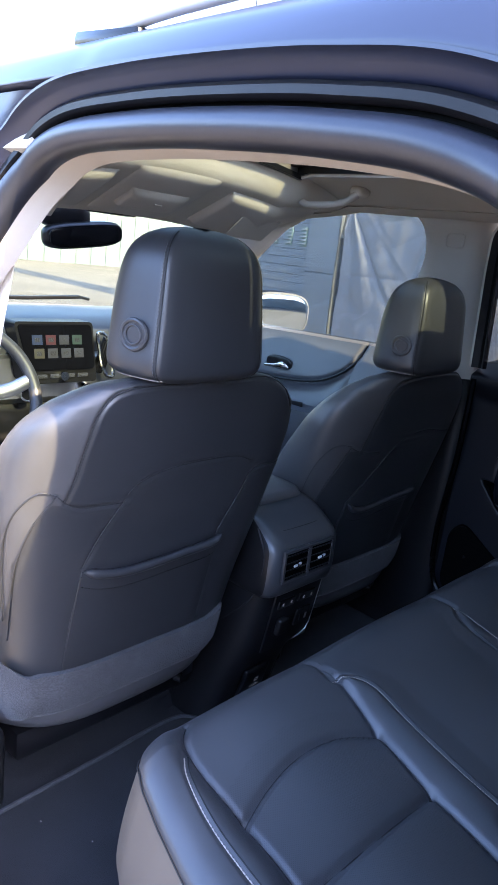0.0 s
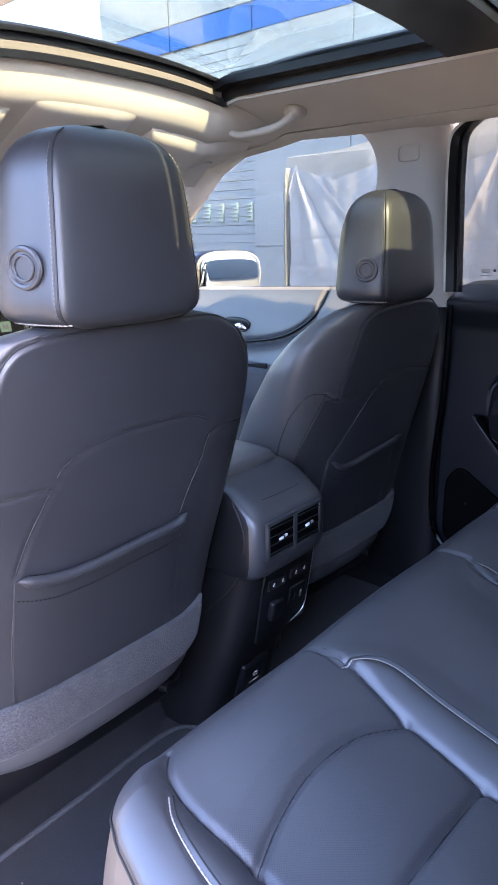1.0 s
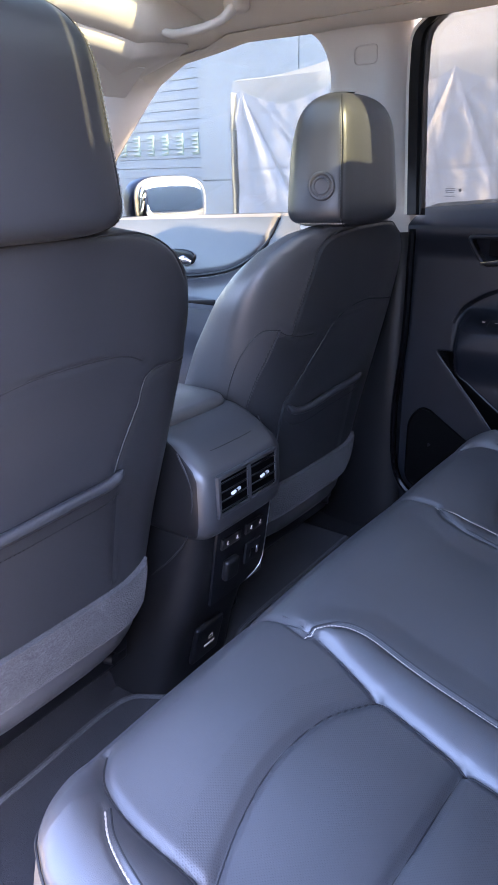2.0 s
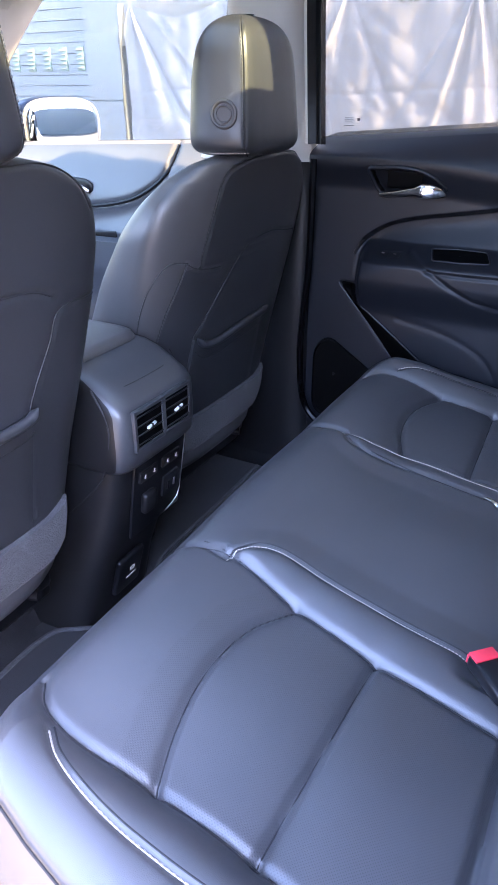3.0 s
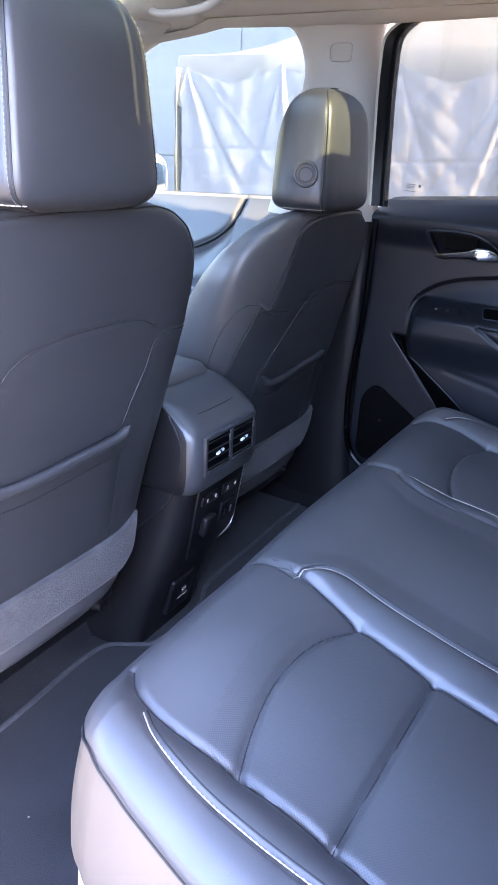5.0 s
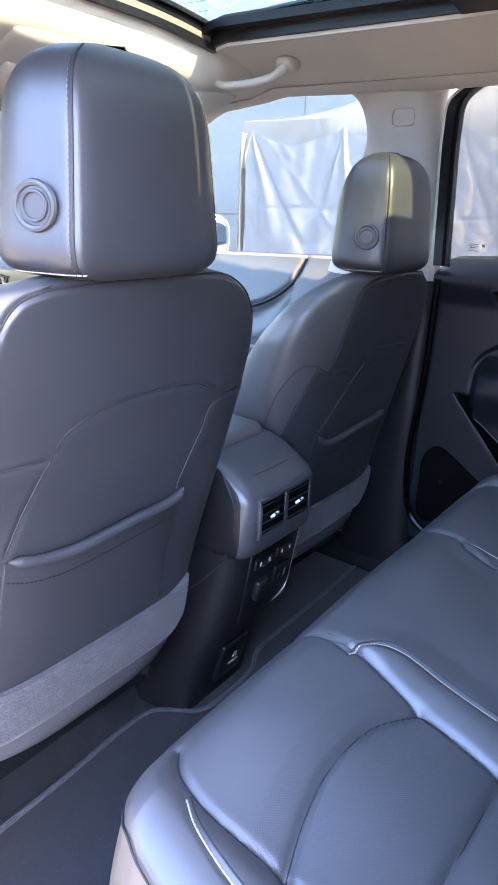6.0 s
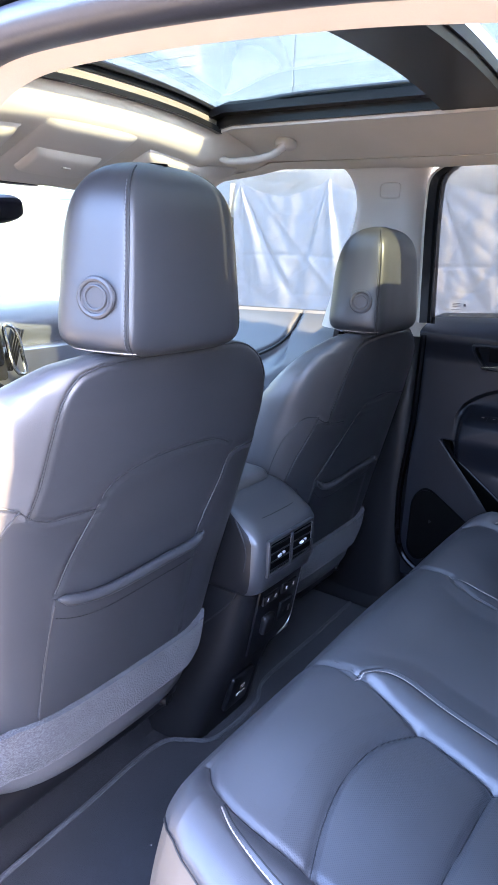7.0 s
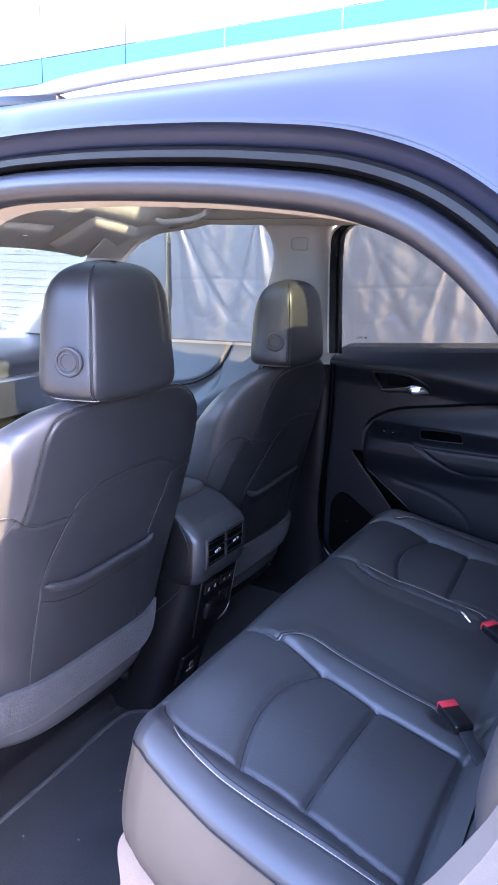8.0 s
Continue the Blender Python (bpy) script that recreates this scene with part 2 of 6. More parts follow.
def ball(bm, at, half, n=3.0, nu=48, nv=24, taper=0.0, turn=None):
    """A rounded block (superellipsoid)."""
    f = lambda w: math.copysign(abs(w) ** (2 / n), w)
    rings = []
    for b in np.linspace(-math.pi / 2 + 0.02, math.pi / 2 - 0.02, nv):
        ring = []
        for a in np.linspace(0, 2 * math.pi, nu, endpoint=False):
            z = f(math.sin(b))
            w = f(math.cos(b)) * (1 + taper * z)
            p = Vector((half[0] * w * f(math.cos(a)), half[1] * w * f(math.sin(a)), half[2] * z))
            ring.append((turn @ p if turn else p) + Vector(at))
        rings.append(ring)
    loft(bm, rings)


def near(X, Y, line):
    """Distance of each place (X, Y) from a line of places."""
    d = np.full(np.shape(X), 9.0)
    L = np.asarray(line, float)
    for (ax, ay), (bx, by) in zip(L[:-1], L[1:]):
        ux, uy = bx - ax, by - ay
        s = np.clip(((X - ax) * ux + (Y - ay) * uy) / (ux * ux + uy * uy + 1e-12), 0, 1)
        d = np.minimum(d, np.hypot(X - ax - s * ux, Y - ay - s * uy))
    return d


def groove(X, Y, line, depth, width):
    return -depth * np.exp(-(near(X, Y, line) / width) ** 2)


def dashes(bm, pts, length, gap, r, up=(0, 0, 1)):
    """A row of stitches along a line."""
    P = np.asarray(pts, float)
    L = np.r_[0, np.cumsum(np.linalg.norm(np.diff(P, axis=0), axis=1))]
    s = 0.0
    while s + length < L[-1]:
        a, b = (np.array([np.interp(q, L, P[:, k]) for k in range(3)]) for q in (s, s + length))
        tube(bm, [a, (a + b) / 2 + np.asarray(up) * r * 0.4, b], [r * 0.6, r, r * 0.6], 5)
        s += length + gap


lerp = lambda v, xs, ys: float(np.interp(v, xs, ys))

# ---- ground, building and tent ----
bm = bmesh.new()
bmesh.ops.create_grid(bm, x_segments=40, y_segments=40, size=400)
solid("ground", bm, CONCRETE, "pale sunlit concrete yard under the car", "ground", kind="structure")

WALL_X = 8.0
bm = bmesh.new()
rbox(bm, (0.5, 24.0, 12.0), (WALL_X + 0.27, -5.2, 6.0), 0.0)
rbox(bm, (0.5, 3.45, 12.0), (WALL_X + 0.30, 8.525, 6.0), 0.0)
solid("wall_building", bm, SIDING, "tall pale building wall behind the tent", "wall", kind="structure")
building = bpy.data.objects["wall_building"]


def wall_piece(name, material, y0, y1, z0, z1, thick=0.018, x=WALL_X):
    bm = bmesh.new()
    rbox(bm, (thick, y1 - y0, z1 - z0), (x - thick / 2 + 0.02, (y0 + y1) / 2, (z0 + z1) / 2), 0.004, 1)
    return part(name, bm, material, building)


JOINTS = [1.48 + 1.83 * k for k in range(-8, 16)]
for a, b in zip(JOINTS[:-1], JOINTS[1:]):
    for z0, z1, m in ((0.05, 1.1, SIDING), (1.12, 4.27, SIDING), (4.285, 4.66, BLUE), (4.675, 8.0, SIDING), (8.02, 11.9, SIDING)):
        if a > 6.9 and (z1 < 4.28 or b > 10.7):
            continue
        wall_piece("wall_panel" if m is SIDING else "blue_panel", m, a + 0.012, b - 0.012, z0, z1)
# lapped boards beyond the corner of the flat panels
bm = bmesh.new()
for k in range(30):
    z = 0.05 + 0.14 * k
    rbox(bm, (0.02, 3.30, 0.135), (WALL_X + 0.03, 8.60, z + 0.07), 0.003, 1, (0, 2.2, 0))
tagged(part("lapped_siding", bm, SIDING, building), kind="stuff")
for k in range(9):
    bm = bmesh.new()
    y = 7.07 + 0.325 * k
    rbox(bm, (0.04, 0.14, 0.31), (WALL_X + 0.02, y, 1.66), 0.008)
    vent = part("louvre", bm, DARK_WINDOW, building)
    bm = bmesh.new()
    for j in range(5):
        rbox(bm, (0.02, 0.11, 0.035), (WALL_X + 0.002, y, 1.545 + 0.058 * j), 0.003, 1, (0, 25, 0))
    part("louvre_slat", bm, SIDING, vent)

# a pale fence and two pillars across the end of the yard
bm = bmesh.new()
rbox(bm, (40.0, 0.3, 7.0), (6.0, 24.4, 3.5), 0.02)
solid("wall_yard", bm, GREEN_WALL, "pale wall closing the yard ahead of the car", "wall", kind="structure")
yard = bpy.data.objects["wall_yard"]
for k in range(48):
    bm = bmesh.new()
    rbox(bm, (0.14, 0.02, 6.96), (-9.6 + 0.70 * k, 24.22, 3.48), 0.02)
    part("wall_rib", bm, GREEN_WALL, yard)
for x in (6.9, 8.3, 9.4):
    bm = bmesh.new()
    rbox(bm, (0.45, 0.45, 3.0), (x, 22.6, 1.5), 0.03)
    solid("pillar", bm, FABRIC, "pale square post standing in the yard", "post")

# unseen plain walls added to close the yard beside and behind the car
# the side wall is there to block low sky light
bm = bmesh.new()
rbox(bm, (0.3, 44.0, 2.3), (-6.5, 2.0, 1.15), 0.02)
solid("wall_sky_block", bm, SIDING, "unseen plain pale wall added beside the yard to block low sky light", "wall", kind="structure")
bm = bmesh.new()
rbox(bm, (16.0, 0.3, 2.6), (0.8, -18.0, 1.3), 0.02)
solid("wall_unseen_back", bm, SIDING, "unseen plain pale wall added behind the car", "wall", kind="structure")

TX = 4.2     # the tent's side wall


def tent():
    t = thing("canopy_tent", "white canopy tent with creased hanging fabric side walls", "tent", (TX, 0, 0))
    clips = np.array([3.25, 2.35, 1.42, 0.57, -0.30, -1.2, -2.1, -3.0, -3.9])
    ys = np.linspace(3.3, -4.0, 520)
    rnd = np.random.RandomState(4)
    gap = np.min(abs(ys[:, None] - clips[None, :]), axis=1)
    top = 1.87 - 0.15 * np.clip(gap / 0.43, 0, 1) ** 0.55
    Y = np.repeat(ys[:, None], 130, 1)
    Z = top[:, None] * np.linspace(0.01, 1.0, 130)[None, :]
    down = top[:, None] - Z
    D = np.zeros(Y.shape)
    for c in clips:                     # folds that fan out from each clip
        for k in range(7):
            slope = rnd.uniform(-0.75, 0.75)
            long = rnd.uniform(0.5, 1.6)
            off = Y - c - slope * down
            w = 0.012 + 0.055 * down * rnd.uniform(0.5, 1.4)
            D += rnd.uniform(-1, 1) * 0.024 * np.exp(-(off / w) ** 2) * np.exp(-(down / long) ** 2) * np.minimum(1, 0.2 + down * 4)
    for k in range(150):                 # loose creases all over
        y0, z0, ang, L = rnd.uniform(-4, 3.3), rnd.uniform(0.2, 1.7), rnd.uniform(-1.2, 1.2), rnd.uniform(0.2, 0.8)
        u = (Y - y0) * math.sin(ang) + (Z - z0) * math.cos(ang)
        v = (Y - y0) * math.cos(ang) - (Z - z0) * math.sin(ang)
        D += rnd.uniform(-1, 1) * 0.007 * np.exp(-(v / rnd.uniform(0.015, 0.06)) ** 2) * np.exp(-(u / L) ** 2)
    for z0 in (0.62, 1.22):             # ironed creases
        D += 0.006 * np.exp(-((Z - z0 - 0.02 * np.sin(3 * Y)) / 0.012) ** 2)
    D += np.array([[0.028 * noise.noise((y * 1.3, z * 0.9, 4.0)) + 0.010 * noise.noise((y * 6, z * 5, 1.0)) + 0.0028 * noise.noise((y * 15, z * 13, 7.0)) for z in Z[i]] for i, y in enumerate(ys)])
    P = np.stack([D, Y, Z], -1)
    bm = bmesh.new()
    sheet(bm, P, (0.004, 0, 0))
    part("side_wall", bm, FABRIC, t, "creased white fabric side wall")
    # the end wall turns away from the yard
    P = []
    for i, x in enumerate(np.linspace(0.02, 3.0, 120)):
        P.append([(x, 3.32 + 0.05 * math.sin(7 * x + 1.2 * z) + 0.03 * math.sin(17 * x), z) for z in np.linspace(0.02, 1.84, 30)])
    bm = bmesh.new()
    sheet(bm, P, (0, 0.004, 0))
    part("end_wall", bm, CANOPY, t)
    P = [[(3.0 + 0.04 * math.sin(5 * y + z), y, z) for z in np.linspace(0.02, 1.93, 24)] for y in np.linspace(3.3, -4.0, 120)]
    bm = bmesh.new()
    sheet(bm, P, (0.004, 0, 0))
    part("far_wall", bm, CANOPY, t)
    # pitched roof with a short valance
    P = []
    for x, z in ((0.05, 1.55), (0.08, 1.78), (0.12, 1.93), (0.16, 1.97), (0.8, 2.4), (1.5, 2.75), (2.3, 2.4), (3.1, 1.95), (3.12, 1.75)):
        row = []
        for y in np.linspace(3.42, -4.1, 60):
            e = min(1.0, max(0.0, (3.42 - y) / 1.5), max(0.0, (y + 4.1) / 1.5))
            row.append((x, y, 1.93 + (z - 1.93) * e + 0.012 * math.sin(6 * y + 3 * x) if z > 1.93 else z))
        P.append(row)
    bm = bmesh.new()
    sheet(bm, P, (0, 0, 0.004))
    part("roof", bm, CANOPY, t, "pitched white canopy roof")
    for x, y in ((0.16, 3.20), (3.0, 3.28), (0.16, -3.90), (3.0, -3.95)):
        bm = bmesh.new()
        rbox(bm, (0.04, 0.04, 1.92), (x, y, 0.96), 0.004)
        part("pole", bm, RAIL, t)


tent()


# ---- body shell ----
def roof_z(x, y):
    return 1.630 - 0.085 * (abs(x) / 0.6) ** 2.3 - (0.30 * (y - 0.25) ** 2 if y > 0.25 else 0.0) - (0.05 * (y + 0.4) ** 2 if y < -0.4 else 0.0)


HX, HL, HY0, HY1 = 0.340, 0.372, -0.535, 0.515     # the opening in the roof


def ring_sheet(zf, x0, x1, y0, y1, off, nx=24, ny=48, grow=0.0):
    """A sheet round the roof opening, as one mesh."""
    bm = bmesh.new()
    YS = np.r_[np.linspace(y0, 0.5, ny), np.linspace(0.512, y1, 26)]
    hx, hl, h0, h1 = HX + grow, HL + grow, HY0 - grow, HY1 + grow
    for xs, ys in ((np.linspace(x0, -hl, nx), YS), (np.linspace(hx, x1, nx), YS),
                   (np.linspace(-hl, hx, nx), np.linspace(h1, y1, 26)), (np.linspace(-hl, hx, nx), np.linspace(y0, h0, 14))):
        sheet(bm, [[(x, y, zf(x, y)) for y in ys] for x in xs], off)
    bmesh.ops.remove_doubles(bm, verts=bm.verts[:], dist=0.0005)
    return bm


car = thing("car_body", "dark metallic car body with one rear door open", "car body", (0, 0, 0))
part("roof_panel", ring_sheet(roof_z, -0.60, 0.60, -1.9, 0.72, (0, 0, -0.004)), PAINT, car, "dark metallic painted roof")


def liner_z(x, y):
    side = 0.075 * (abs(x) / 0.56) ** 2.6 if x > 0 else 0.10 * (abs(x) / 0.56) ** 2.6
    front = max(0.0, y - 0.512)
    k = min(1.0, front / 0.045)
    keep = 1 - 0.75 * min(1.0, max(0.0, (abs(x) - 0.34) / 0.2))
    return 1.567 - side - keep * (0.060 * (1 - (1 - k) ** 2.2) + 0.42 * front) - (0.05 * (y + 0.4) ** 2 if y < -0.4 else 0.0)


tagged(part("ceiling", ring_sheet(liner_z, -0.565, 0.565, -1.9, 0.78, (0, 0, 0.006), grow=-0.004), HEADLINER), "pale grey fabric headliner round the sunroof", "ceiling", kind="structure")

# opening of the left rear door, as (y, z) at x = -0.60
OPEN_PTS = [(0.26, 0.45), (0.265, 0.75), (0.255, 1.0), (0.221, 1.21), (0.165, 1.30), (0.122, 1.375), (0.085, 1.408), (0.03, 1.427), (-0.10, 1.434), (-0.268, 1.430),
            (-0.366, 1.423), (-0.460, 1.410), (-0.535, 1.382), (-0.608, 1.325), (-0.665, 1.235), (-0.700, 1.12), (-0.703, 1.04), (-0.682, 0.96), (-0.628, 0.855), (-0.555, 0.745), (-0.47, 0.62),
            (-0.385, 0.48), (-0.325, 0.415), (-0.25, 0.39), (-0.1, 0.385), (0.12, 0.385), (0.22, 0.40)]
_o = smooth_line([(0, y, z) for y, z in OPEN_PTS + OPEN_PTS[:1]], 240)[:-1]
_t = np.roll(_o, -1, axis=0) - np.roll(_o, 1, axis=0)
_t /= np.linalg.norm(_t, axis=1)[:, None]
OUTN = np.c_[np.zeros(len(_o)), _t[:, 2], -_t[:, 1]]     # outward in the plane of the opening
if OUTN[60] @ np.array([0, 0, 1]) < 0 and OUTN[int(len(_o) * 0.25)] @ np.array([0, 0, 1]) < 0:
    OUTN = -OUTN


def opening_x(y, z):
    """The body's side bulges outwards below the roof."""
    return -0.18 * max(0.0, min(1.0, (1.40 - z) / 0.55)) ** 0.9


def hoop(profile, spread):
    """Rings round the door opening from a profile of (outward, x); spread moves them out round the wheel house."""
    rings = []
    for p, n in zip(_o, OUTN):
        dx = opening_x(p[1], p[2])
        w = spread * max(0.0, min(1.0, (1.04 - p[2]) / 0.12)) * max(0.0, min(1.0, (-0.42 - p[1]) / 0.12))
        rings.append([p + n * (a + w) + np.array([b + dx, 0, 0]) for a, b in profile])
    return rings


def hoop_part(name, profile, material, label="", parent=car, spread=0.10):
    bm = bmesh.new()
    skin(bm, hoop(profile, spread), closed_u=True, closed_v=True)
    bmesh.ops.recalc_face_normals(bm, faces=bm.faces[:])
    return part(name, bm, material, parent, label, 50)


_round = [(0.017 + 0.0185 * math.cos(a), -0.610 + 0.024 * math.sin(a)) for a in np.linspace(0, 2 * math.pi, 16, endpoint=False)]
hoop_part("door_seal", _round, RUBBER, "thick black rubber door seal")
# the gap's shade is put in as a near-black strip
hoop_part("seal_gap_shade", [(0.020, -0.600), (0.036, -0.606), (0.046, -0.604), (0.046, -0.585), (0.02, -0.580)], VOID, "black strip painted as the shaded gap behind the seal")
hoop_part("frame_strip", [(0.040, -0.606), (0.039, -0.616), (0.043, -0.6225), (0.050, -0.6225), (0.0545, -0.617), (0.0545, -0.606)], PLASTIC, "black rubber strip")
hoop_part("door_flange", [(0.0535, -0.606), (0.0545, -0.613), (0.058, -0.617), (0.066, -0.623), (0.0715, -0.630), (0.0735, -0.636), (0.0765, -0.636), (0.0775, -0.625), (0.072, -0.606)], PAINT, "dark painted door frame edge")
hoop_part("inner_trim", [(-0.004, -0.565), (0.002, -0.604), (0.02, -0.606), (0.03, -0.575), (0.02, -0.555)], TRIM_PALE, "pale plastic edge trim", spread=0.012)
# foot of the edge trim coloured darker to offset bright sky light
edge_trim = bpy.data.objects["inner_trim"]
edge_trim.data.materials.append(WHEEL_TRIM)
for poly in edge_trim.data.polygons:
    if poly.center[1] < -0.42 and poly.center[2] < 1.02:
        poly.material_index = 1

# wheel-house trim at the foot of the opening: a pale band, a gap and a ribbed plate
bm, bm2, bm3 = bmesh.new(), bmesh.new(), bmesh.new()
foot = [(p, nn) for p, nn in zip(_o, OUTN) if p[1] < -0.36 and 0.45 < p[2] < 1.10]
at_foot = lambda p, nn, a, x: p + nn * a + np.array([x + opening_x(p[1], p[2]), 0, 0])
sheet(bm, [smooth_line([at_foot(p, nn, 0.030, -0.575), at_foot(p, nn, 0.028, -0.600), at_foot(p, nn, 0.042, -0.612), at_foot(p, nn, 0.058, -0.600)], 12) for p, nn in foot], (0.012, 0, 0))
sheet(bm2, [[at_foot(p, nn, a, -0.600 - 0.35 * (a - 0.066)) for a in np.linspace(0.066, 0.17, 6)] for p, nn in foot], (0.012, 0, 0))
band = tagged(part("trim_wheel_house", bm, WHEEL_TRIM), "pale trim round the rear wheel house", "trim", kind="structure")
part("ribbed_plate", bm2, WHEEL_TRIM, band, "pale ribbed plate")
for p, nn in foot[2::4]:
    bm = bmesh.new()
    tube(bm, [at_foot(p, nn, a, -0.605 - 0.35 * (a - 0.066)) for a in (0.076, 0.11, 0.15)], 0.0055, 8)
    part("rib", bm, WHEEL_TRIM, band)

# the painted band between the opening and the roof
bm = bmesh.new()
rows = []
for p, nn in zip(_o, OUTN):
    y, z = p[1], p[2]
    if z < 0.95 or y > -0.03:
        continue
    dx = opening_x(y, z)
    low = p + nn * 0.0745 + np.array([-0.634 + dx, 0, 0])
    f = (y + 0.2) / 0.5
    ty = -0.2 + 0.5 * f + (0.9 * (z - 1.434) * (1 if y < -0.2 else -1) if z < 1.43 else 0)
    high = np.array([-0.597, ty, roof_z(0.597, ty) + 0.004])
    mid = low * 0.45 + high * 0.55 + np.array([-0.006, 0, 0.004])
    m1 = low * 0.93 + high * 0.07 + np.array([-0.003, 0, 0])
    rows.append(smooth_line([low, m1, mid, high], 24))
for y in np.linspace(-0.028, 0.95, 40):
    low = np.array([-0.634 + 0.02 * max(0.0, y - 0.3), y, 1.5045 - 0.33 * max(0.0, y - 0.22) ** 2])
    high = np.array([-0.597, y, roof_z(0.597, y) + 0.004])
    rows.insert(0, smooth_line([low, low * 0.93 + high * 0.07 + np.array([-0.003, 0, 0]), low * 0.45 + high * 0.55 + np.array([-0.006, 0, 0.004]), high], 24))
sheet(bm, [r[1:] for r in rows], (0.012, 0, -0.004))
part("side_frame", bm, PAINT, car, "dark metallic roof side and pillar")
bm = bmesh.new()
sheet(bm, [[p + np.array([0.002, 0, 0]) for p in r[:2]] for r in rows], (0.012, 0, -0.004))
part("frame_lip", bm, PAINT, car, "rolled lip under the roof side")
bm = bmesh.new()
jamb = []
for p, nn in zip(_o, OUTN):
    if p[1] > -0.03 and p[2] > 0.90:
        far = min((0.44 - p[1]) / max(nn[1], 1e-3), (1.500 - p[2]) / max(nn[2], 1e-3))
        jamb.append([p + nn * a + np.array([-0.606 - 0.4 * min(a - 0.045, 0.05) + opening_x(p[1], p[2]), 0, 0]) for a in np.linspace(0.045, max(far, 0.05), 8)])
sheet(bm, jamb, (0.010, 0, 0))
part("pillar_jamb", bm, PAINT, car, "dark painted pillar beside the front door")
bm = bmesh.new()
tube(bm, smooth_line([(-0.585, 0.05, 1.548), (-0.582, -0.02, 1.563), (-0.58, -0.12, 1.572), (-0.58, -0.7, 1.570), (-0.58, -1.5, 1.53)], 40), [0.004] * 2 + [0.0085] * 38, 10)
rail = part("roof_rail", bm, RAIL, car, "silver roof rail")
bm = bmesh.new()
rbox(bm, (0.022, 0.13, 0.020), (-0.583, -0.005, 1.553), 0.006, 2, (4, 0, 0))
part("rail_foot", bm, BLACK, rail)

# unseen rear quarter, closed behind the door opening to block sun, and dark rear pane
for s in (-1, 1):
    bm = bmesh.new()
    sheet(bm, [[(s * (0.86 - 0.26 * q ** 1.6), y, 1.02 + (roof_z(0.6, y) - 1.02) * q) for q in np.linspace(0, 1, 10)] for y in np.linspace(-1.95, -0.86 if s < 0 else -0.90, 14)], (-s * 0.03, 0, 0))
    part("quarter_sun_block", bm, PAINT, car)
# rear pane is out of view too, darkened to hold light back
bm = bmesh.new()
sheet(bm, [[(x, -1.9 - 0.08 * (1 - q), 1.15 + 0.36 * q) for q in np.linspace(0, 1, 6)] for x in np.linspace(-0.6, 0.6, 12)], (0, -0.004, 0))
part("rear_pane", bm, DARKGLASS, car, "dark rear pane")

# outer skin below the windows, floor pan, tail and far side
bm = bmesh.new()
for s in (-1, 1):
    for y0, y1 in (((0.34, 1.4), (-2.0, -0.80)) if s < 0 else ((-2.0, 1.4),)):
        sheet(bm, [[(s * (0.80 + 0.10 * math.sin(math.pi * min(1, (z - 0.25) / 0.95))), y, z) for z in np.linspace(0.25, 1.05, 14)] for y in np.linspace(y0, y1, 8)], (-s * 0.03, 0, 0))
part("side_skin", bm, PAINT, car)
bm = bmesh.new()
rbox(bm, (1.6, 3.6, 0.04), (0, -0.3, 0.27), 0.0)
part("floor_pan", bm, BLACK, car)
bm = bmesh.new()
rbox(bm, (1.5, 0.05, 0.9), (0, -2.0, 0.72), 0.02)
part("tailgate", bm, PAINT, car)
bm = bmesh.new()
sheet(bm, [[(x, y, 0.985 + 0.05 * math.cos(x * 1.6) - 0.09 * (y - 1.42) - 0.06 * max(0, y - 2.1) ** 2) for y in np.linspace(1.42, 2.55, 24)] for x in np.linspace(-0.8, 0.8, 30)], (0, 0, -0.01))
part("bonnet", bm, PAINT, car)
for s in (-1, 1):
    bm = bmesh.new()
    sheet(bm, [[(s * (0.80 + 0.09 * math.sin(math.pi * min(1, q * 0.9)) - 0.10 * max(0, y - 2.0)), y, 0.28 + (0.955 - 0.09 * (y - 1.42) - 0.28) * q) for q in np.linspace(0, 1, 12)] for y in np.linspace(1.40, 2.55, 16)], (-s * 0.02, 0, 0))
    part("wing", bm, PAINT, car)
bm = bmesh.new()
sheet(bm, [[(x, 2.55 + 0.10 * math.cos(1.7 * x) * math.sin(math.pi * q), 0.28 + 0.58 * q) for q in np.linspace(0, 1, 12)] for x in np.linspace(-0.80, 0.80, 24)], (0, -0.02, 0))
part("nose", bm, PAINT, car)
for x in (-0.78, 0.78):
    for y in (1.85, -1.20):
        bm = bmesh.new()
        bmesh.ops.create_cone(bm, cap_ends=True, segments=40, radius1=0.345, radius2=0.345, depth=0.21, matrix=pose(x, y, 0.345, 0, 90, 0))
        tyre = part("wheel", bm, RUBBER, car, "black tyre", 30)
        bm = bmesh.new()
        bmesh.ops.create_cone(bm, cap_ends=True, segments=32, radius1=0.22, radius2=0.20, depth=0.225, matrix=pose(x, y, 0.345, 0, 90, 0))
        part("rim", bm, SATIN, tyre, "silver wheel rim", 30)

# roof glass, its frame and the cross beam
sunroof = thing("sunroof", "panoramic sunroof with tinted glass and black frame", "sunroof", (0, 0, 0))
glass_z = lambda x, y: roof_z(x, y) - 0.016
for y0, y1 in ((-0.02, HY1 - 0.008), (HY0 + 0.008, -0.165)):
    bm = bmesh.new()
    sheet(bm, [[(x, y, glass_z(x, y)) for y in np.linspace(y0, y1, 16)] for x in np.linspace(-HL + 0.012, HX - 0.012, 20)], (0, 0, 0.004))
    part("roof_pane", bm, ROOFGLASS, sunroof, "tinted glass pane")


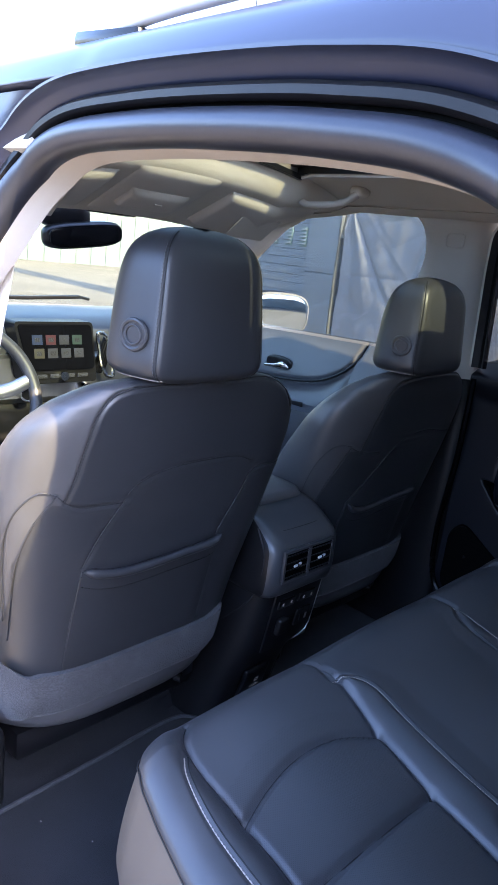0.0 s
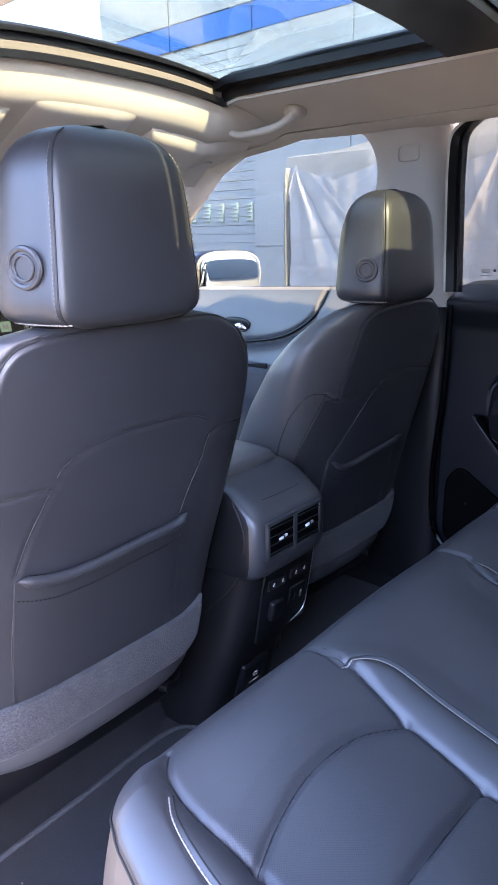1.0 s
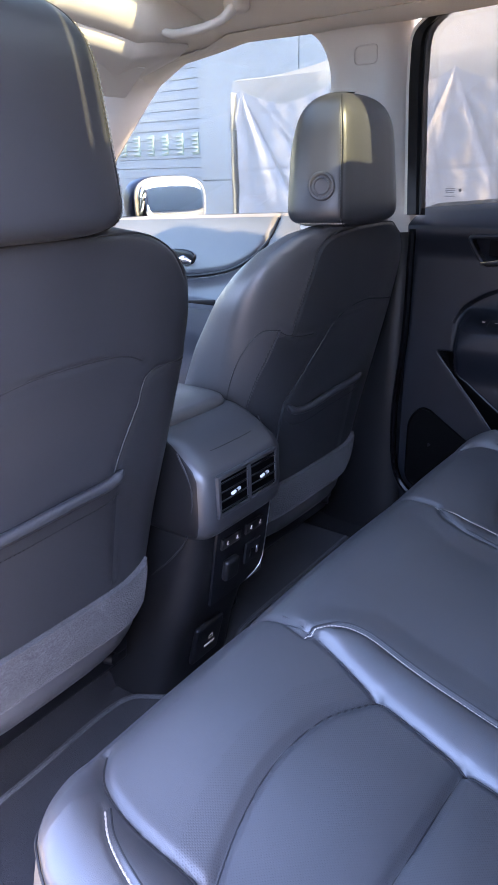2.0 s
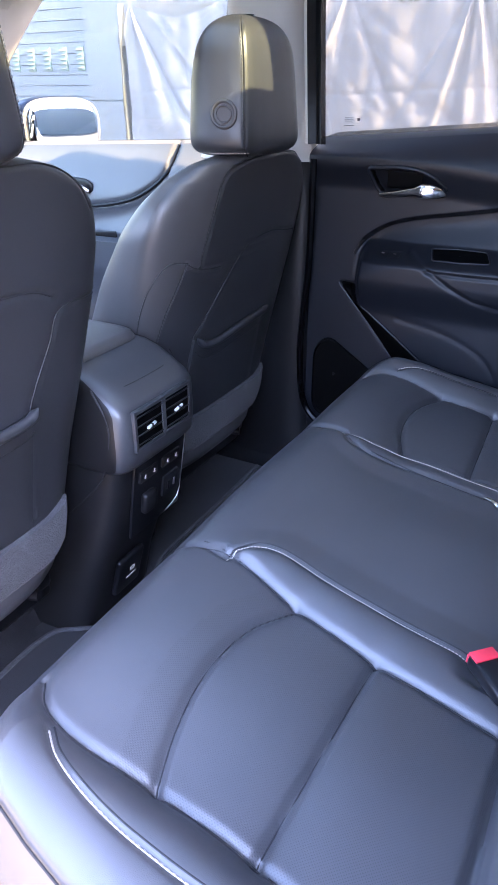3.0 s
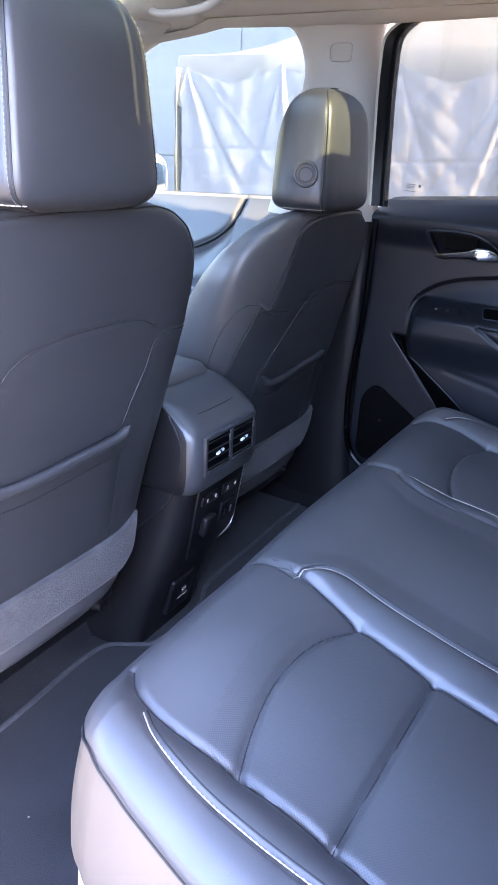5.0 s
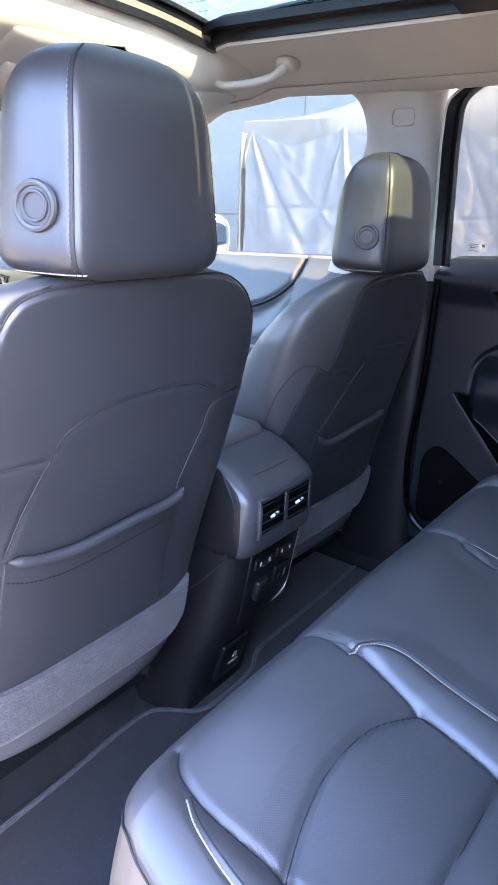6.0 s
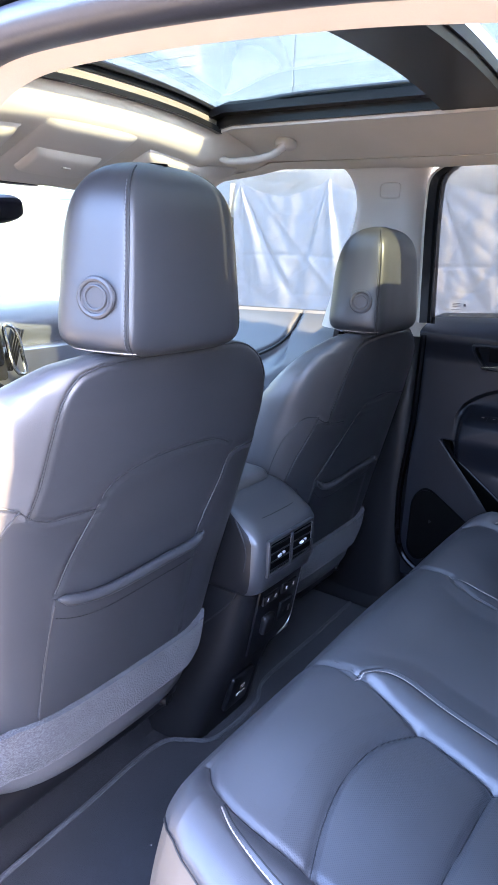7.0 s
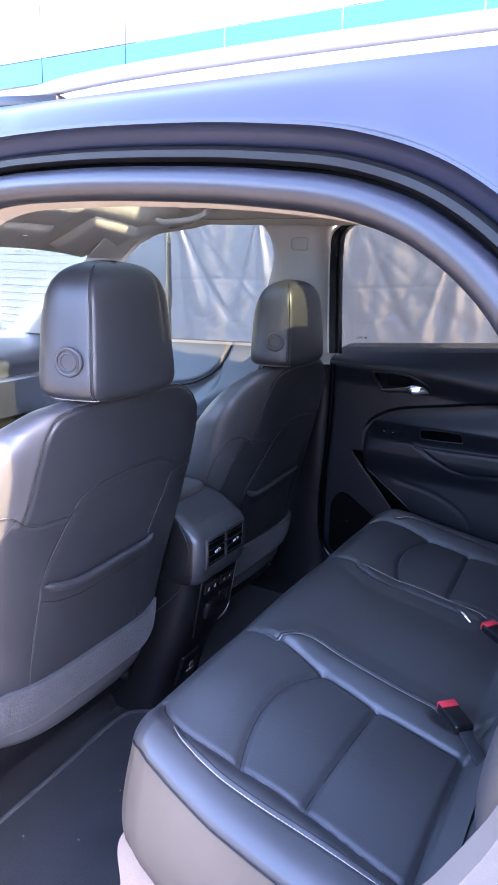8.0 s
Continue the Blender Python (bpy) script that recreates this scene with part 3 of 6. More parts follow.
def frame_bar(name, pts, w, h, material, label=""):
    bm = bmesh.new()
    sweep(bm, [(-w / 2, -h / 2), (w / 2, -h / 2), (w / 2, h / 2), (-w / 2, h / 2)], pts, (0, 0, 1))
    part(name, bm, material, sunroof, label)


for s in (-1, 1):
    side = HX if s > 0 else HL
    frame_bar("frame_side", [(s * (side - 0.004), y, liner_z(HX, y) + 0.026) for y in np.linspace(HY0, HY1, 24)], 0.016, 0.050, BLACK)
    frame_bar("guide_rail", [(s * (side - 0.026), y, liner_z(HX, y) + 0.030) for y in np.linspace(HY0, HY1, 24)], 0.03 if s > 0 else 0.016, 0.016, BLACK)
    frame_bar("edge_strip", [(s * (side + 0.002), y, liner_z(HX, y) - 0.001) for y in np.linspace(HY0, HY1, 24)], 0.012, 0.010, TRIM_PALE)
frame_bar("frame_front", [(x, HY1 - 0.006, liner_z(x, HY1) + 0.039) for x in np.linspace(-HL, HX, 20)], 0.022, 0.008, BLACK)
frame_bar("frame_front_seal", [(x, HY1 - 0.008, liner_z(x, HY1) + 0.001) for x in np.linspace(-HL, HX, 20)], 0.014, 0.012, BLACK)
frame_bar("wind_deflector", [(x, HY1 - 0.001, liner_z(x, HY1) + 0.015) for x in np.linspace(-HL, HX, 20)], 0.012, 0.013, WHEEL_TRIM)
frame_bar("glass_edge", [(x, HY1 - 0.001, liner_z(x, HY1) + 0.029) for x in np.linspace(-HL, HX, 20)], 0.012, 0.012, BLACK)
frame_bar("frame_rear", [(x, HY0 + 0.01, liner_z(x, HY0) + 0.03) for x in np.linspace(-HL, HX, 20)], 0.03, 0.07, BLACK)
frame_bar("cross_beam", [(x, -0.092, roof_z(x, -0.09) - 0.044) for x in np.linspace(-HL, HX, 20)], 0.125, 0.035, PLASTIC, "dark cross beam with the blind")
frame_bar("blind_edge", [(x, -0.035, roof_z(x, -0.03) - 0.036) for x in np.linspace(-HL, HX, 20)], 0.018, 0.018, BLACK)
frame_bar("blind_edge", [(x, -0.150, roof_z(x, -0.15) - 0.036) for x in np.linspace(-HL, HX, 20)], 0.018, 0.018, BLACK)

# ---- right side: rail, pillars, panes ----
WTOP = [(-1.0, 1.36), (-0.75, 1.45), (-0.5, 1.485), (-0.2, 1.495), (0.09, 1.488), (0.34, 1.492), (0.50, 1.497), (0.713, 1.470), (0.85, 1.405), (0.961, 1.315), (1.10, 1.20), (1.22, 1.10)]
wtop = lambda y: lerp(y, [p[0] for p in WTOP], [p[1] for p in WTOP])
bm = bmesh.new()
rows = []
for y in np.linspace(-1.0, 0.80, 60):
    a = Vector((0.655, y, wtop(y)))
    b = Vector((0.545, y, liner_z(0.545, min(y, 0.76)) - 0.004))
    rows.append(smooth_line([a, a * 0.6 + b * 0.4 + Vector((-0.012, 0, -0.012)), b], 8))
sheet(bm, rows, (0.02, 0, 0.012))
tagged(part("trim_roof_rail", bm, HEADLINER), "pale trim along the roof above the windows", "trim", kind="structure")


def pillar(name, edge_a, edge_b, bow, material, label, thick=0.035):
    """A pillar cover between two edges, bowed into the cabin."""
    A, B = smooth_line(edge_a, 24), smooth_line(edge_b, 24)
    rows = []
    for a, b in zip(A, B):
        rows.append([a * (1 - s) + b * s + np.array([-bow * (1 - abs(2 * s - 1) ** 4), 0, 0]) for s in np.linspace(0, 1, 14)])
    bm = bmesh.new()
    sheet(bm, rows, (thick, 0, 0))
    return tagged(part(name, bm, material), label, "trim", kind="structure")


bp = pillar("trim_pillar_b", [(0.66, 0.375, 1.08), (0.66, 0.330, 1.25), (0.66, 0.296, 1.40), (0.655, 0.325, 1.475), (0.63, 0.36, 1.50)],
            [(0.655, 0.083, 1.08), (0.655, 0.098, 1.25), (0.655, 0.105, 1.40), (0.65, 0.105, 1.47), (0.62, 0.100, 1.50)], 0.05, TRIM_PALE, "pale grey centre pillar cover")
bm = bmesh.new()
tube(bm, [(0.603 + 0.002 * abs(math.sin(2 * a)), 0.182 + 0.026 * math.copysign(abs(math.cos(a)) ** 0.4, math.cos(a)), 1.428 + 0.017 * math.copysign(abs(math.sin(a)) ** 0.4, math.sin(a))) for a in np.linspace(0, 2 * math.pi, 40, endpoint=False)], 0.0012, 5, (1, 0, 0), closed=True)
part("airbag_badge", bm, TRIM_PALE, bp)
for y, w, m in ((0.091, 0.006, TRIM_PALE), (0.078, 0.020, FRAME), (0.0645, 0.008, VOID), (0.0585, 0.0035, FRAME)):
    bm = bmesh.new()
    sweep(bm, [(-w / 2, -0.012), (w / 2, -0.012), (w / 2, 0.012), (-w / 2, 0.012)],
          smooth_line([(0.628, y - 0.012, 1.118), (0.64, y, 1.25), (0.645, y + 0.008, 1.40), (0.64, y, 1.46), (0.62, y - 0.05, 1.492)], 24), (1, 0, 0))
    part("pillar_seal", bm, m, bp)
pillar("trim_pillar_a", [(0.60, 0.72, 1.475), (0.64, 0.86, 1.40), (0.66, 1.02, 1.27), (0.68, 1.22, 1.09)], [(0.52, 0.74, 1.475), (0.565, 0.92, 1.41), (0.60, 1.12, 1.29), (0.64, 1.38, 1.09)], 0.03, TRIM_PALE, "pale grey windscreen pillar cover")
pillar("trim_pillar_a", [(-0.60, 0.72, 1.46), (-0.64, 0.86, 1.38), (-0.66, 1.02, 1.26), (-0.68, 1.22, 1.09)], [(-0.52, 0.74, 1.46), (-0.565, 0.92, 1.40), (-0.60, 1.12, 1.28), (-0.64, 1.38, 1.09)], -0.03, TRIM_PALE, "pale grey windscreen pillar cover")
pillar("trim_pillar_b", [(-0.68, 0.50, 0.9), (-0.66, 0.45, 1.10), (-0.64, 0.38, 1.30), (-0.60, 0.36, 1.45)], [(-0.69, 0.28, 0.9), (-0.67, 0.255, 1.10), (-0.63, 0.19, 1.30), (-0.60, 0.13, 1.42)], -0.008, TRIM_PALE, "sunlit pale centre pillar cover")
bm = bmesh.new()
sheet(bm, [smooth_line([(-0.57, y, liner_z(0.53, y) - 0.03), (-0.60, y, wtop(y) - 0.05), (-0.61, y, wtop(y) - 0.065)], 6) for y in np.linspace(0.10, 0.80, 30)], (-0.02, 0, 0.01))
tagged(part("trim_roof_rail", bm, HEADLINER), "pale trim along the roof above the front door", "trim", kind="structure")


def pane(name, corners, label, tint=None):
    bm = bmesh.new()
    A, B = smooth_line(corners[0], 16), smooth_line(corners[1], 16)
    sheet(bm, [[a * (1 - s) + b * s for s in np.linspace(0, 1, 8)] for a, b in zip(A, B)], (0.004, 0, 0))
    ob = tagged(part(name, bm, tint or WINDOW), label, "window", kind="structure")
    ob.visible_shadow = False
    return ob


w1 = pane("window_1", [[(0.70, 0.085, 1.09), (0.70, -0.4, 1.11), (0.70, -0.9, 1.14)], [(0.655, 0.085, 1.51), (0.65, -0.4, 1.51), (0.665, -0.9, 1.42)]], "tinted rear door window with a tiny printed marking", PRIVACY)
pane("window_2", [[(0.748, 0.28, 1.05), (0.748, 0.9, 1.04), (0.748, 1.25, 1.03)], [(0.668, 0.20, 1.52), (0.668, 0.72, 1.50), (0.705, 1.24, 1.08)]], "clear front passenger door window")
bm = bmesh.new()
rbox(bm, (0.002, 0.006, 0.006), (0.686, -0.010, 1.165), 0.0)
for k, (w, z) in enumerate(((0.020, 1.168), (0.022, 1.164), (0.018, 1.160), (0.024, 1.153))):
    rbox(bm, (0.001, w, 0.0012), (0.687, 0.012, z), 0.0)
part("glass_marking", bm, FELT, w1, "tiny printed marking")
bm = bmesh.new()
sheet(bm, [[(x, 0.84 + 0.64 * s + 0.05 * (1 - (x / 0.6) ** 2), 1.445 - 0.37 * s) for s in np.linspace(0, 1, 10)] for x in np.linspace(-0.60, 0.60, 24)], (0, 0.004, 0.002))
ws = tagged(part("window_3", bm, CLEAR), "clear windscreen over the dashboard", "windscreen", kind="structure")
ws.visible_shadow = False

# ---- floor ----
bm = bmesh.new()
P = []
for x in np.linspace(-0.80, 0.72, 90):
    row = []
    for y in np.linspace(-0.7, 1.25, 110):
        z = 0.318 + 0.05 * math.exp(-((x + 0.02) / 0.16) ** 4) * (1 if y > 0.25 else 0.2) + 0.004 * noise.noise((x * 7, y * 7, 0))
        z += 0.25 * max(0, y - 0.85)
        row.append((x, y, z))
    P.append(row)
sheet(bm, P, (0, 0, -0.01))
solid("floor", bm, CARPET, "dark charcoal carpet on the car floor", "floor", kind="structure")
MAT_EDGE = [(-0.735, 0.185), (-0.64, 0.192), (-0.40, 0.200), (-0.175, 0.200), (-0.145, 0.165), (-0.115, 0.130), (0.04, 0.128), (0.075, 0.145), (0.10, 0.155), (0.35, 0.160), (0.56, 0.165)]
mat_line = smooth_line([(x, y, 0) for x, y in MAT_EDGE], 80)
bm = bmesh.new()
sheet(bm, [[(p[0], -0.42 + (p[1] + 0.42) * s, 0.330 + 0.003 * noise.noise((p[0] * 6, s * 4, 2))) for s in np.linspace(0, 1, 30)] for p in mat_line], (0, 0, -0.009))
floor_mat = solid("floor_mat", bm, CARPET, "charcoal carpet floor mat with bound edge", "floor mat")
bm = bmesh.new()
tube(bm, [(p[0], p[1], 0.332) for p in mat_line], 0.0045, 8)
part("bound_edge", bm, FELT, floor_mat, "grey bound edge")
bm = bmesh.new()
rnd = random.Random(11)
for k in range(5):
    x, y = rnd.uniform(-0.6, -0.1), rnd.uniform(-0.12, 0.19)
    rbox(bm, (0.002, 0.0015, 0.001), (x, y, 0.334), 0.0, 1, (0, 0, rnd.uniform(0, 180)))
tagged(part("lint", bm, STITCH), "tiny pale specks of lint on the mat", "lint", kind="stuff")

# sills and lower pillar covers
for s in (-1, 1):
    bm = bmesh.new()
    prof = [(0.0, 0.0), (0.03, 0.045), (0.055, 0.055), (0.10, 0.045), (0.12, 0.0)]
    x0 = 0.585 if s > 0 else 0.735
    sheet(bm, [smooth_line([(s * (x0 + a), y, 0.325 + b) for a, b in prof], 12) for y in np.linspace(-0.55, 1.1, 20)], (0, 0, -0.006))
    # left sill coloured pale to paint in sunlight; right keeps dark plastic
    tagged(part("trim_sill", bm, PLASTIC if s > 0 else TRIM_PALE), "dark plastic sill cover" if s > 0 else "sill cover beside the open door, sunlight painted in as pale colour", "trim", kind="structure")
bm = bmesh.new()
rings = []
for z, y0, y1, x in ((0.325, 0.02, 0.34, 0.60), (0.36, 0.035, 0.32, 0.60), (0.42, 0.055, 0.27, 0.612), (0.52, 0.066, 0.235, 0.622), (0.66, 0.072, 0.205, 0.63), (0.85, 0.075, 0.195, 0.635), (1.0, 0.075, 0.22, 0.64), (1.10, 0.08, 0.36, 0.645)):
    yc, h = (y0 + y1) / 2, (y1 - y0) / 2
    rings.append([(x + 0.05 - 0.05 * math.copysign(abs(math.cos(a)) ** 0.6, math.cos(a)), yc + h * math.copysign(abs(math.sin(a)) ** 0.7, math.sin(a)), z) for a in np.linspace(0, 2 * math.pi, 28, endpoint=False)])
loft(bm, rings)
tagged(part("trim_pillar_lower", bm, PLASTIC), "dark plastic lower centre pillar cover", "trim", kind="structure")
bm = bmesh.new()
tube(bm, smooth_line([(0.615, 0.060, 1.09), (0.622, 0.066, 0.86), (0.62, 0.080, 0.64), (0.615, 0.058, 0.51), (0.61, 0.010, 0.47), (0.61, -0.08, 0.45)], 40), 0.008, 8)
tagged(part("trim_door_seal", bm, FRAME), "black rubber seal round the closed door", "trim", kind="structure")


# ---- front seats ----
SW_Z = [0.535, 0.56, 0.65, 0.75, 0.85, 0.95, 1.04, 1.09, 1.12, 1.145, 1.158, 1.164]
SW_W = [0.190, 0.200, 0.208, 0.218, 0.235, 0.248, 0.250, 0.236, 0.208, 0.155, 0.09, 0.03]
ST_T = [0.14, 0.16, 0.19, 0.195, 0.185, 0.165, 0.135, 0.108, 0.085, 0.06, 0.035, 0.012]
_zz = np.linspace(0.535, 1.164, 316)


def soft(values, reach=0.020):
    """The outline rounded over, but for its very top."""
    raw = np.interp(_zz, SW_Z, values)
    k = np.exp(-(np.arange(-40, 41) * 0.002 / reach) ** 2)
    run = np.convolve(np.pad(raw, 40, mode="edge"), k / k.sum(), mode="valid")
    f = np.clip((_zz - 1.105) / 0.03, 0, 1)
    return run * (1 - f) + raw * f


SOFT_W, SOFT_T = soft(SW_W), soft(ST_T)
seat_back = lambda z: 0.055 + (0.85 - z) * 0.2 + (0.06 * max(0.0, z - 1.10))
SEAT_C = -0.010
SEAMS = [
    [(-0.125, 1.145), (-0.155, 1.134), (-0.175, 1.110), (-0.187, 1.06), (-0.195, 1.01), (-0.204, 0.978)],
    [(-0.218, 0.990), (-0.210, 0.984), (-0.204, 0.978), (-0.182, 0.967), (-0.150, 0.965), (-0.110, 0.963)],
    [(-0.157, 0.860), (-0.141, 0.905), (-0.110, 0.963), (-0.097, 0.985), (-0.074, 0.999), (-0.024, 1.010), (0.048, 1.013), (0.119, 1.008), (0.150, 0.996)],
    [(0.262, 0.974), (0.162, 0.974), (0.147, 0.936), (0.117, 0.869), (0.106, 0.816), (0.109, 0.740), (0.117, 0.668)],
    [(-0.125, 1.145), (-0.043, 1.149), (0.059, 1.150), (0.141, 1.148), (0.200, 1.126), (0.228, 1.09)],
]
POCKET_TOP = [(-0.160, 0.856), (-0.131, 0.845), (-0.082, 0.837), (0.027, 0.841), (0.103, 0.847), (0.116, 0.857)]


PASSENGER_SEAMS = [
    [(-0.072, 1.143), (-0.108, 1.133), (-0.131, 1.115), (-0.146, 1.067), (-0.160, 1.005), (-0.165, 0.973)],
    [(-0.201, 0.989), (-0.182, 0.978), (-0.165, 0.973), (-0.140, 0.968), (-0.10, 0.965)],
    [(-0.150, 0.842), (-0.110, 0.890), (-0.060, 0.945), (-0.032, 0.972), (0.010, 0.993), (0.086, 1.001), (0.175, 0.990), (0.215, 0.985)],
    [(-0.072, 1.143), (0.0, 1.149), (0.10, 1.150), (0.17, 1.142), (0.215, 1.115), (0.232, 1.09)],
]
PASSENGER_POCKET = [(-0.154, 0.838), (-0.131, 0.821), (-0.090, 0.815), (0.008, 0.824), (0.10, 0.829), (0.122, 0.836)]


def front_seat(seams, pocket_top, at, corner, pipings):
    """corner: the exponents that round the outer rear edge."""
    s = thing("front_seat", "black leather front seat with map pocket and felt lower back", "car seat", at, group="front seats")
    # backrest
    zs = np.r_[np.linspace(0.566, 1.10, 190), np.linspace(1.103, 1.164, 30)]
    m = 300
    aa = np.linspace(0, 2 * math.pi, m, endpoint=False)
    P = np.zeros((len(zs), m, 3))
    for i, z in enumerate(zs):
        w, t, b = lerp(z, _zz, SOFT_W), lerp(z, _zz, SOFT_T), seat_back(z)
        t2 = t / 2
        for j, a in enumerate(aa):
            c, q = math.cos(a), math.sin(a)
            tight = c > 0 and q < 0      # the inner rear edge is crisper
            x = SEAT_C + (w + (0.026 if c > 0 else 0.008)) * math.copysign(abs(c) ** (0.30 if tight else corner[0] if q < 0 else 0.38), c)
            y = b + t2 + t2 * math.copysign(abs(q) ** (0.42 if tight else corner[1] if q < 0 else 0.52), q)
            if q > 0:      # side wings on the front, a shallow hollow between them
                y += 0.055 * (lambda e: e * e * (3 - 2 * e))(min(1, max(0, (abs(x - SEAT_C) / w - 0.25) / 0.7))) * (lambda e: e * e * (3 - 2 * e))(min(1, max(0, (1.15 - z) / 0.42))) * q
            else:          # the back bows a little
                y += 0.006 * (abs(x - SEAT_C) / w) ** 3
            P[i, j] = (x, y, z)
    back = P[:, :, 1] < np.array([[seat_back(z) + lerp(z, _zz, SOFT_T) * 0.5] for z in zs])
    d = np.zeros(P.shape[:2])
    for line in seams:
        d -= groove(P[:, :, 0], P[:, :, 2], smooth_line([(x, z, 0) for x, z in line], 24)[:, :2], 0.0032, 0.0036) * back
        d += groove(P[:, :, 0], P[:, :, 2], smooth_line([(x, z, 0) for x, z in line], 24)[:, :2], 0.0016, 0.011) * back
    # soft dent in the panel above the pocket
    d += back * 0.006 * np.exp(-((P[:, :, 0] - 0.0) / 0.10) ** 2 - ((P[:, :, 2] - 0.91) / 0.055) ** 2)
    P[:, :, 1] += d
    bm = bmesh.new()
    loft(bm, P)
    # flank and front faces take the brighter tone to paint in window light
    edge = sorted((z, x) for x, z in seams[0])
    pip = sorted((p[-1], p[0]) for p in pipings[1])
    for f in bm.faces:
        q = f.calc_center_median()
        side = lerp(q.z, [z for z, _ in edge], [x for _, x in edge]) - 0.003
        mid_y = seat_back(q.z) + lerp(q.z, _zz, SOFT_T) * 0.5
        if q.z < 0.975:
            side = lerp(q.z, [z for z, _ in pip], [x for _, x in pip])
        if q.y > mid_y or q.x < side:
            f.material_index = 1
    rest = part("backrest", bm, LEATHER_SHADED, s, "", 60)
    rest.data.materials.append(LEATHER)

    def on_back(x, z, lift=0.0):
        inner = x > SEAT_C
        w = lerp(z, _zz, SOFT_W) + (0.026 if inner else 0.008)
        t = lerp(z, _zz, SOFT_T)
        c = min(1.0, abs(x - SEAT_C) / w) ** (1 / (0.30 if inner else corner[0]))
        q = math.sqrt(max(0.0, 1 - c * c))
        return (x, seat_back(z) + t / 2 - t / 2 * q ** (0.42 if inner else corner[1]) + 0.006 * (abs(x - SEAT_C) / w) ** 3 - lift, z)

    for line in seams:
        bm = bmesh.new()
        tube(bm, [on_back(x, z, -0.0012) for x, z, _ in smooth_line([(x, z, 0) for x, z in line], 60)], 0.0011, 6, (0, 1, 0.1))
        part("seam", bm, SEAM, rest)
    # map pocket, standing a little off the back, with a rolled elastic top
    top = smooth_line([(x, z, 0) for x, z in pocket_top], 40)
    P = []
    for x, z, _ in top:
        xb = x * 0.99 + (0.0 if x > 0 else -0.002)
        P.append([on_back(x + (xb - x) * q, z - 0.004 + (0.665 - z) * q, 0.0005 + 0.0025 * min(1.0, (0.118 - x) / 0.02) + 0.007 * math.exp(-3 * q) * max(0.0, 1 - abs(2 * (x + 0.022) / 0.28) ** 3)) for q in np.linspace(0, 1, 30)])
    bm = bmesh.new()
    sheet(bm, P, (0, 0.006, 0))
    pocket = part("map_pocket", bm, LEATHER_SHADED, s, "flat leather map pocket")
    bm = bmesh.new()
    tube(bm, [on_back(x, z, 0.010) for x, z, _ in top], 0.0075 * np.clip(np.minimum(np.arange(40), 39 - np.arange(40)) / 4 + 0.25, 0, 1), 10, (0, 1, 0.1))
    part("rolled_edge", bm, LEATHER_SHADED, pocket, "rolled elastic edge")
    bm = bmesh.new()
    dashes(bm, [on_back(x, z - 0.029, 0.0085) for x, z, _ in top], 0.004, 0.0022, 0.0009, (0, -1, 0))
    part("stitching", bm, PLASTIC, pocket)
    bm = bmesh.new()
    tube(bm, [on_back(x, z, 0.006) for x, z, _ in smooth_line([(-0.161, 0.845, 0), (-0.165, 0.755, 0), (-0.161, 0.659, 0)], 20)], 0.0008, 6, (0, 1, 0.1))
    part("pocket_edge", bm, LEATHER_SHADED, pocket)
    # grey felt panel under the backrest
    P = []
    for x in np.linspace(-0.235, 0.196, 60):
        e = min(1.0, (0.196 - x) / 0.05, (x + 0.235) / 0.02)
        zt, zb = 0.655 + 0.012 * max(0, 1 - e) , 0.545 + 0.05 * (1 - e) ** 2
        col = []
        for q in np.linspace(0, 1, 16):
            z = zt + (zb - zt) * q
            y = on_back(max(-0.19, min(0.175, x)), max(z, 0.56))[1] - 0.010 + 43 * max(0.0, -0.20 - x) ** 2 + 0.8 * max(0.0, x - 0.18) + 0.05 * max(0, q - 0.72) ** 1.5 * 4 - 0.004 * math.sin(math.pi * q)
            col.append((x, y, z))
        P.append(col)
    bm = bmesh.new()
    sheet(bm, P, (0, 0.012, 0))
    part("felt_panel", bm, FELT, s, "grey felt lower back panel")
    # side seams
    for pts in pipings:
        bm = bmesh.new()
        tube(bm, smooth_line(pts, 40) + np.array([0.0014, 0, 0]), 0.0013, 6)
        part("piping", bm, LEATHER_SHADED, rest)
    # seat cushion, base and slides
    bm = bmesh.new()
    ball(bm, (0.0, 0.40, 0.575), (0.26, 0.30, 0.085), 3.4, 64, 24)
    part("cushion", bm, LEATHER, s)
    bm = bmesh.new()
    rbox(bm, (0.035, 0.50, 0.15), (-0.262, 0.36, 0.50), 0.016, 3)
    part("side_cover", bm, PLASTIC, s, "dark plastic seat side cover")
    bm = bmesh.new()
    rbox(bm, (0.40, 0.42, 0.06), (0.0, 0.38, 0.475), 0.01)
    part("seat_frame", bm, BLACK, s)
    for x in (-0.19, 0.19):
        bm = bmesh.new()
        rbox(bm, (0.035, 0.40, 0.03), (x, 0.48, 0.375), 0.005)
        rbox(bm, (0.028, 0.10, 0.09), (x, 0.32, 0.425), 0.006, 2, (18, 0, 0))
        rbox(bm, (0.028, 0.06, 0.09), (x, 0.55, 0.425), 0.006)
        part("slide", bm, BLACK, s, "black steel seat slide")
    bm = bmesh.new()
    bmesh.ops.create_cone(bm, cap_ends=True, segments=12, radius1=0.010, radius2=0.010, depth=0.016, matrix=pose(0.135, 0.14, 0.50, 90, 0, 20))
    rbox(bm, (0.05, 0.03, 0.035), (0.155, 0.16, 0.505), 0.008)
    part("wire_plug", bm, BLACK, s)
    # headrest
    bm = bmesh.new()
    hc, half_z = Vector((-0.018, 0.0, 1.258)), 0.108
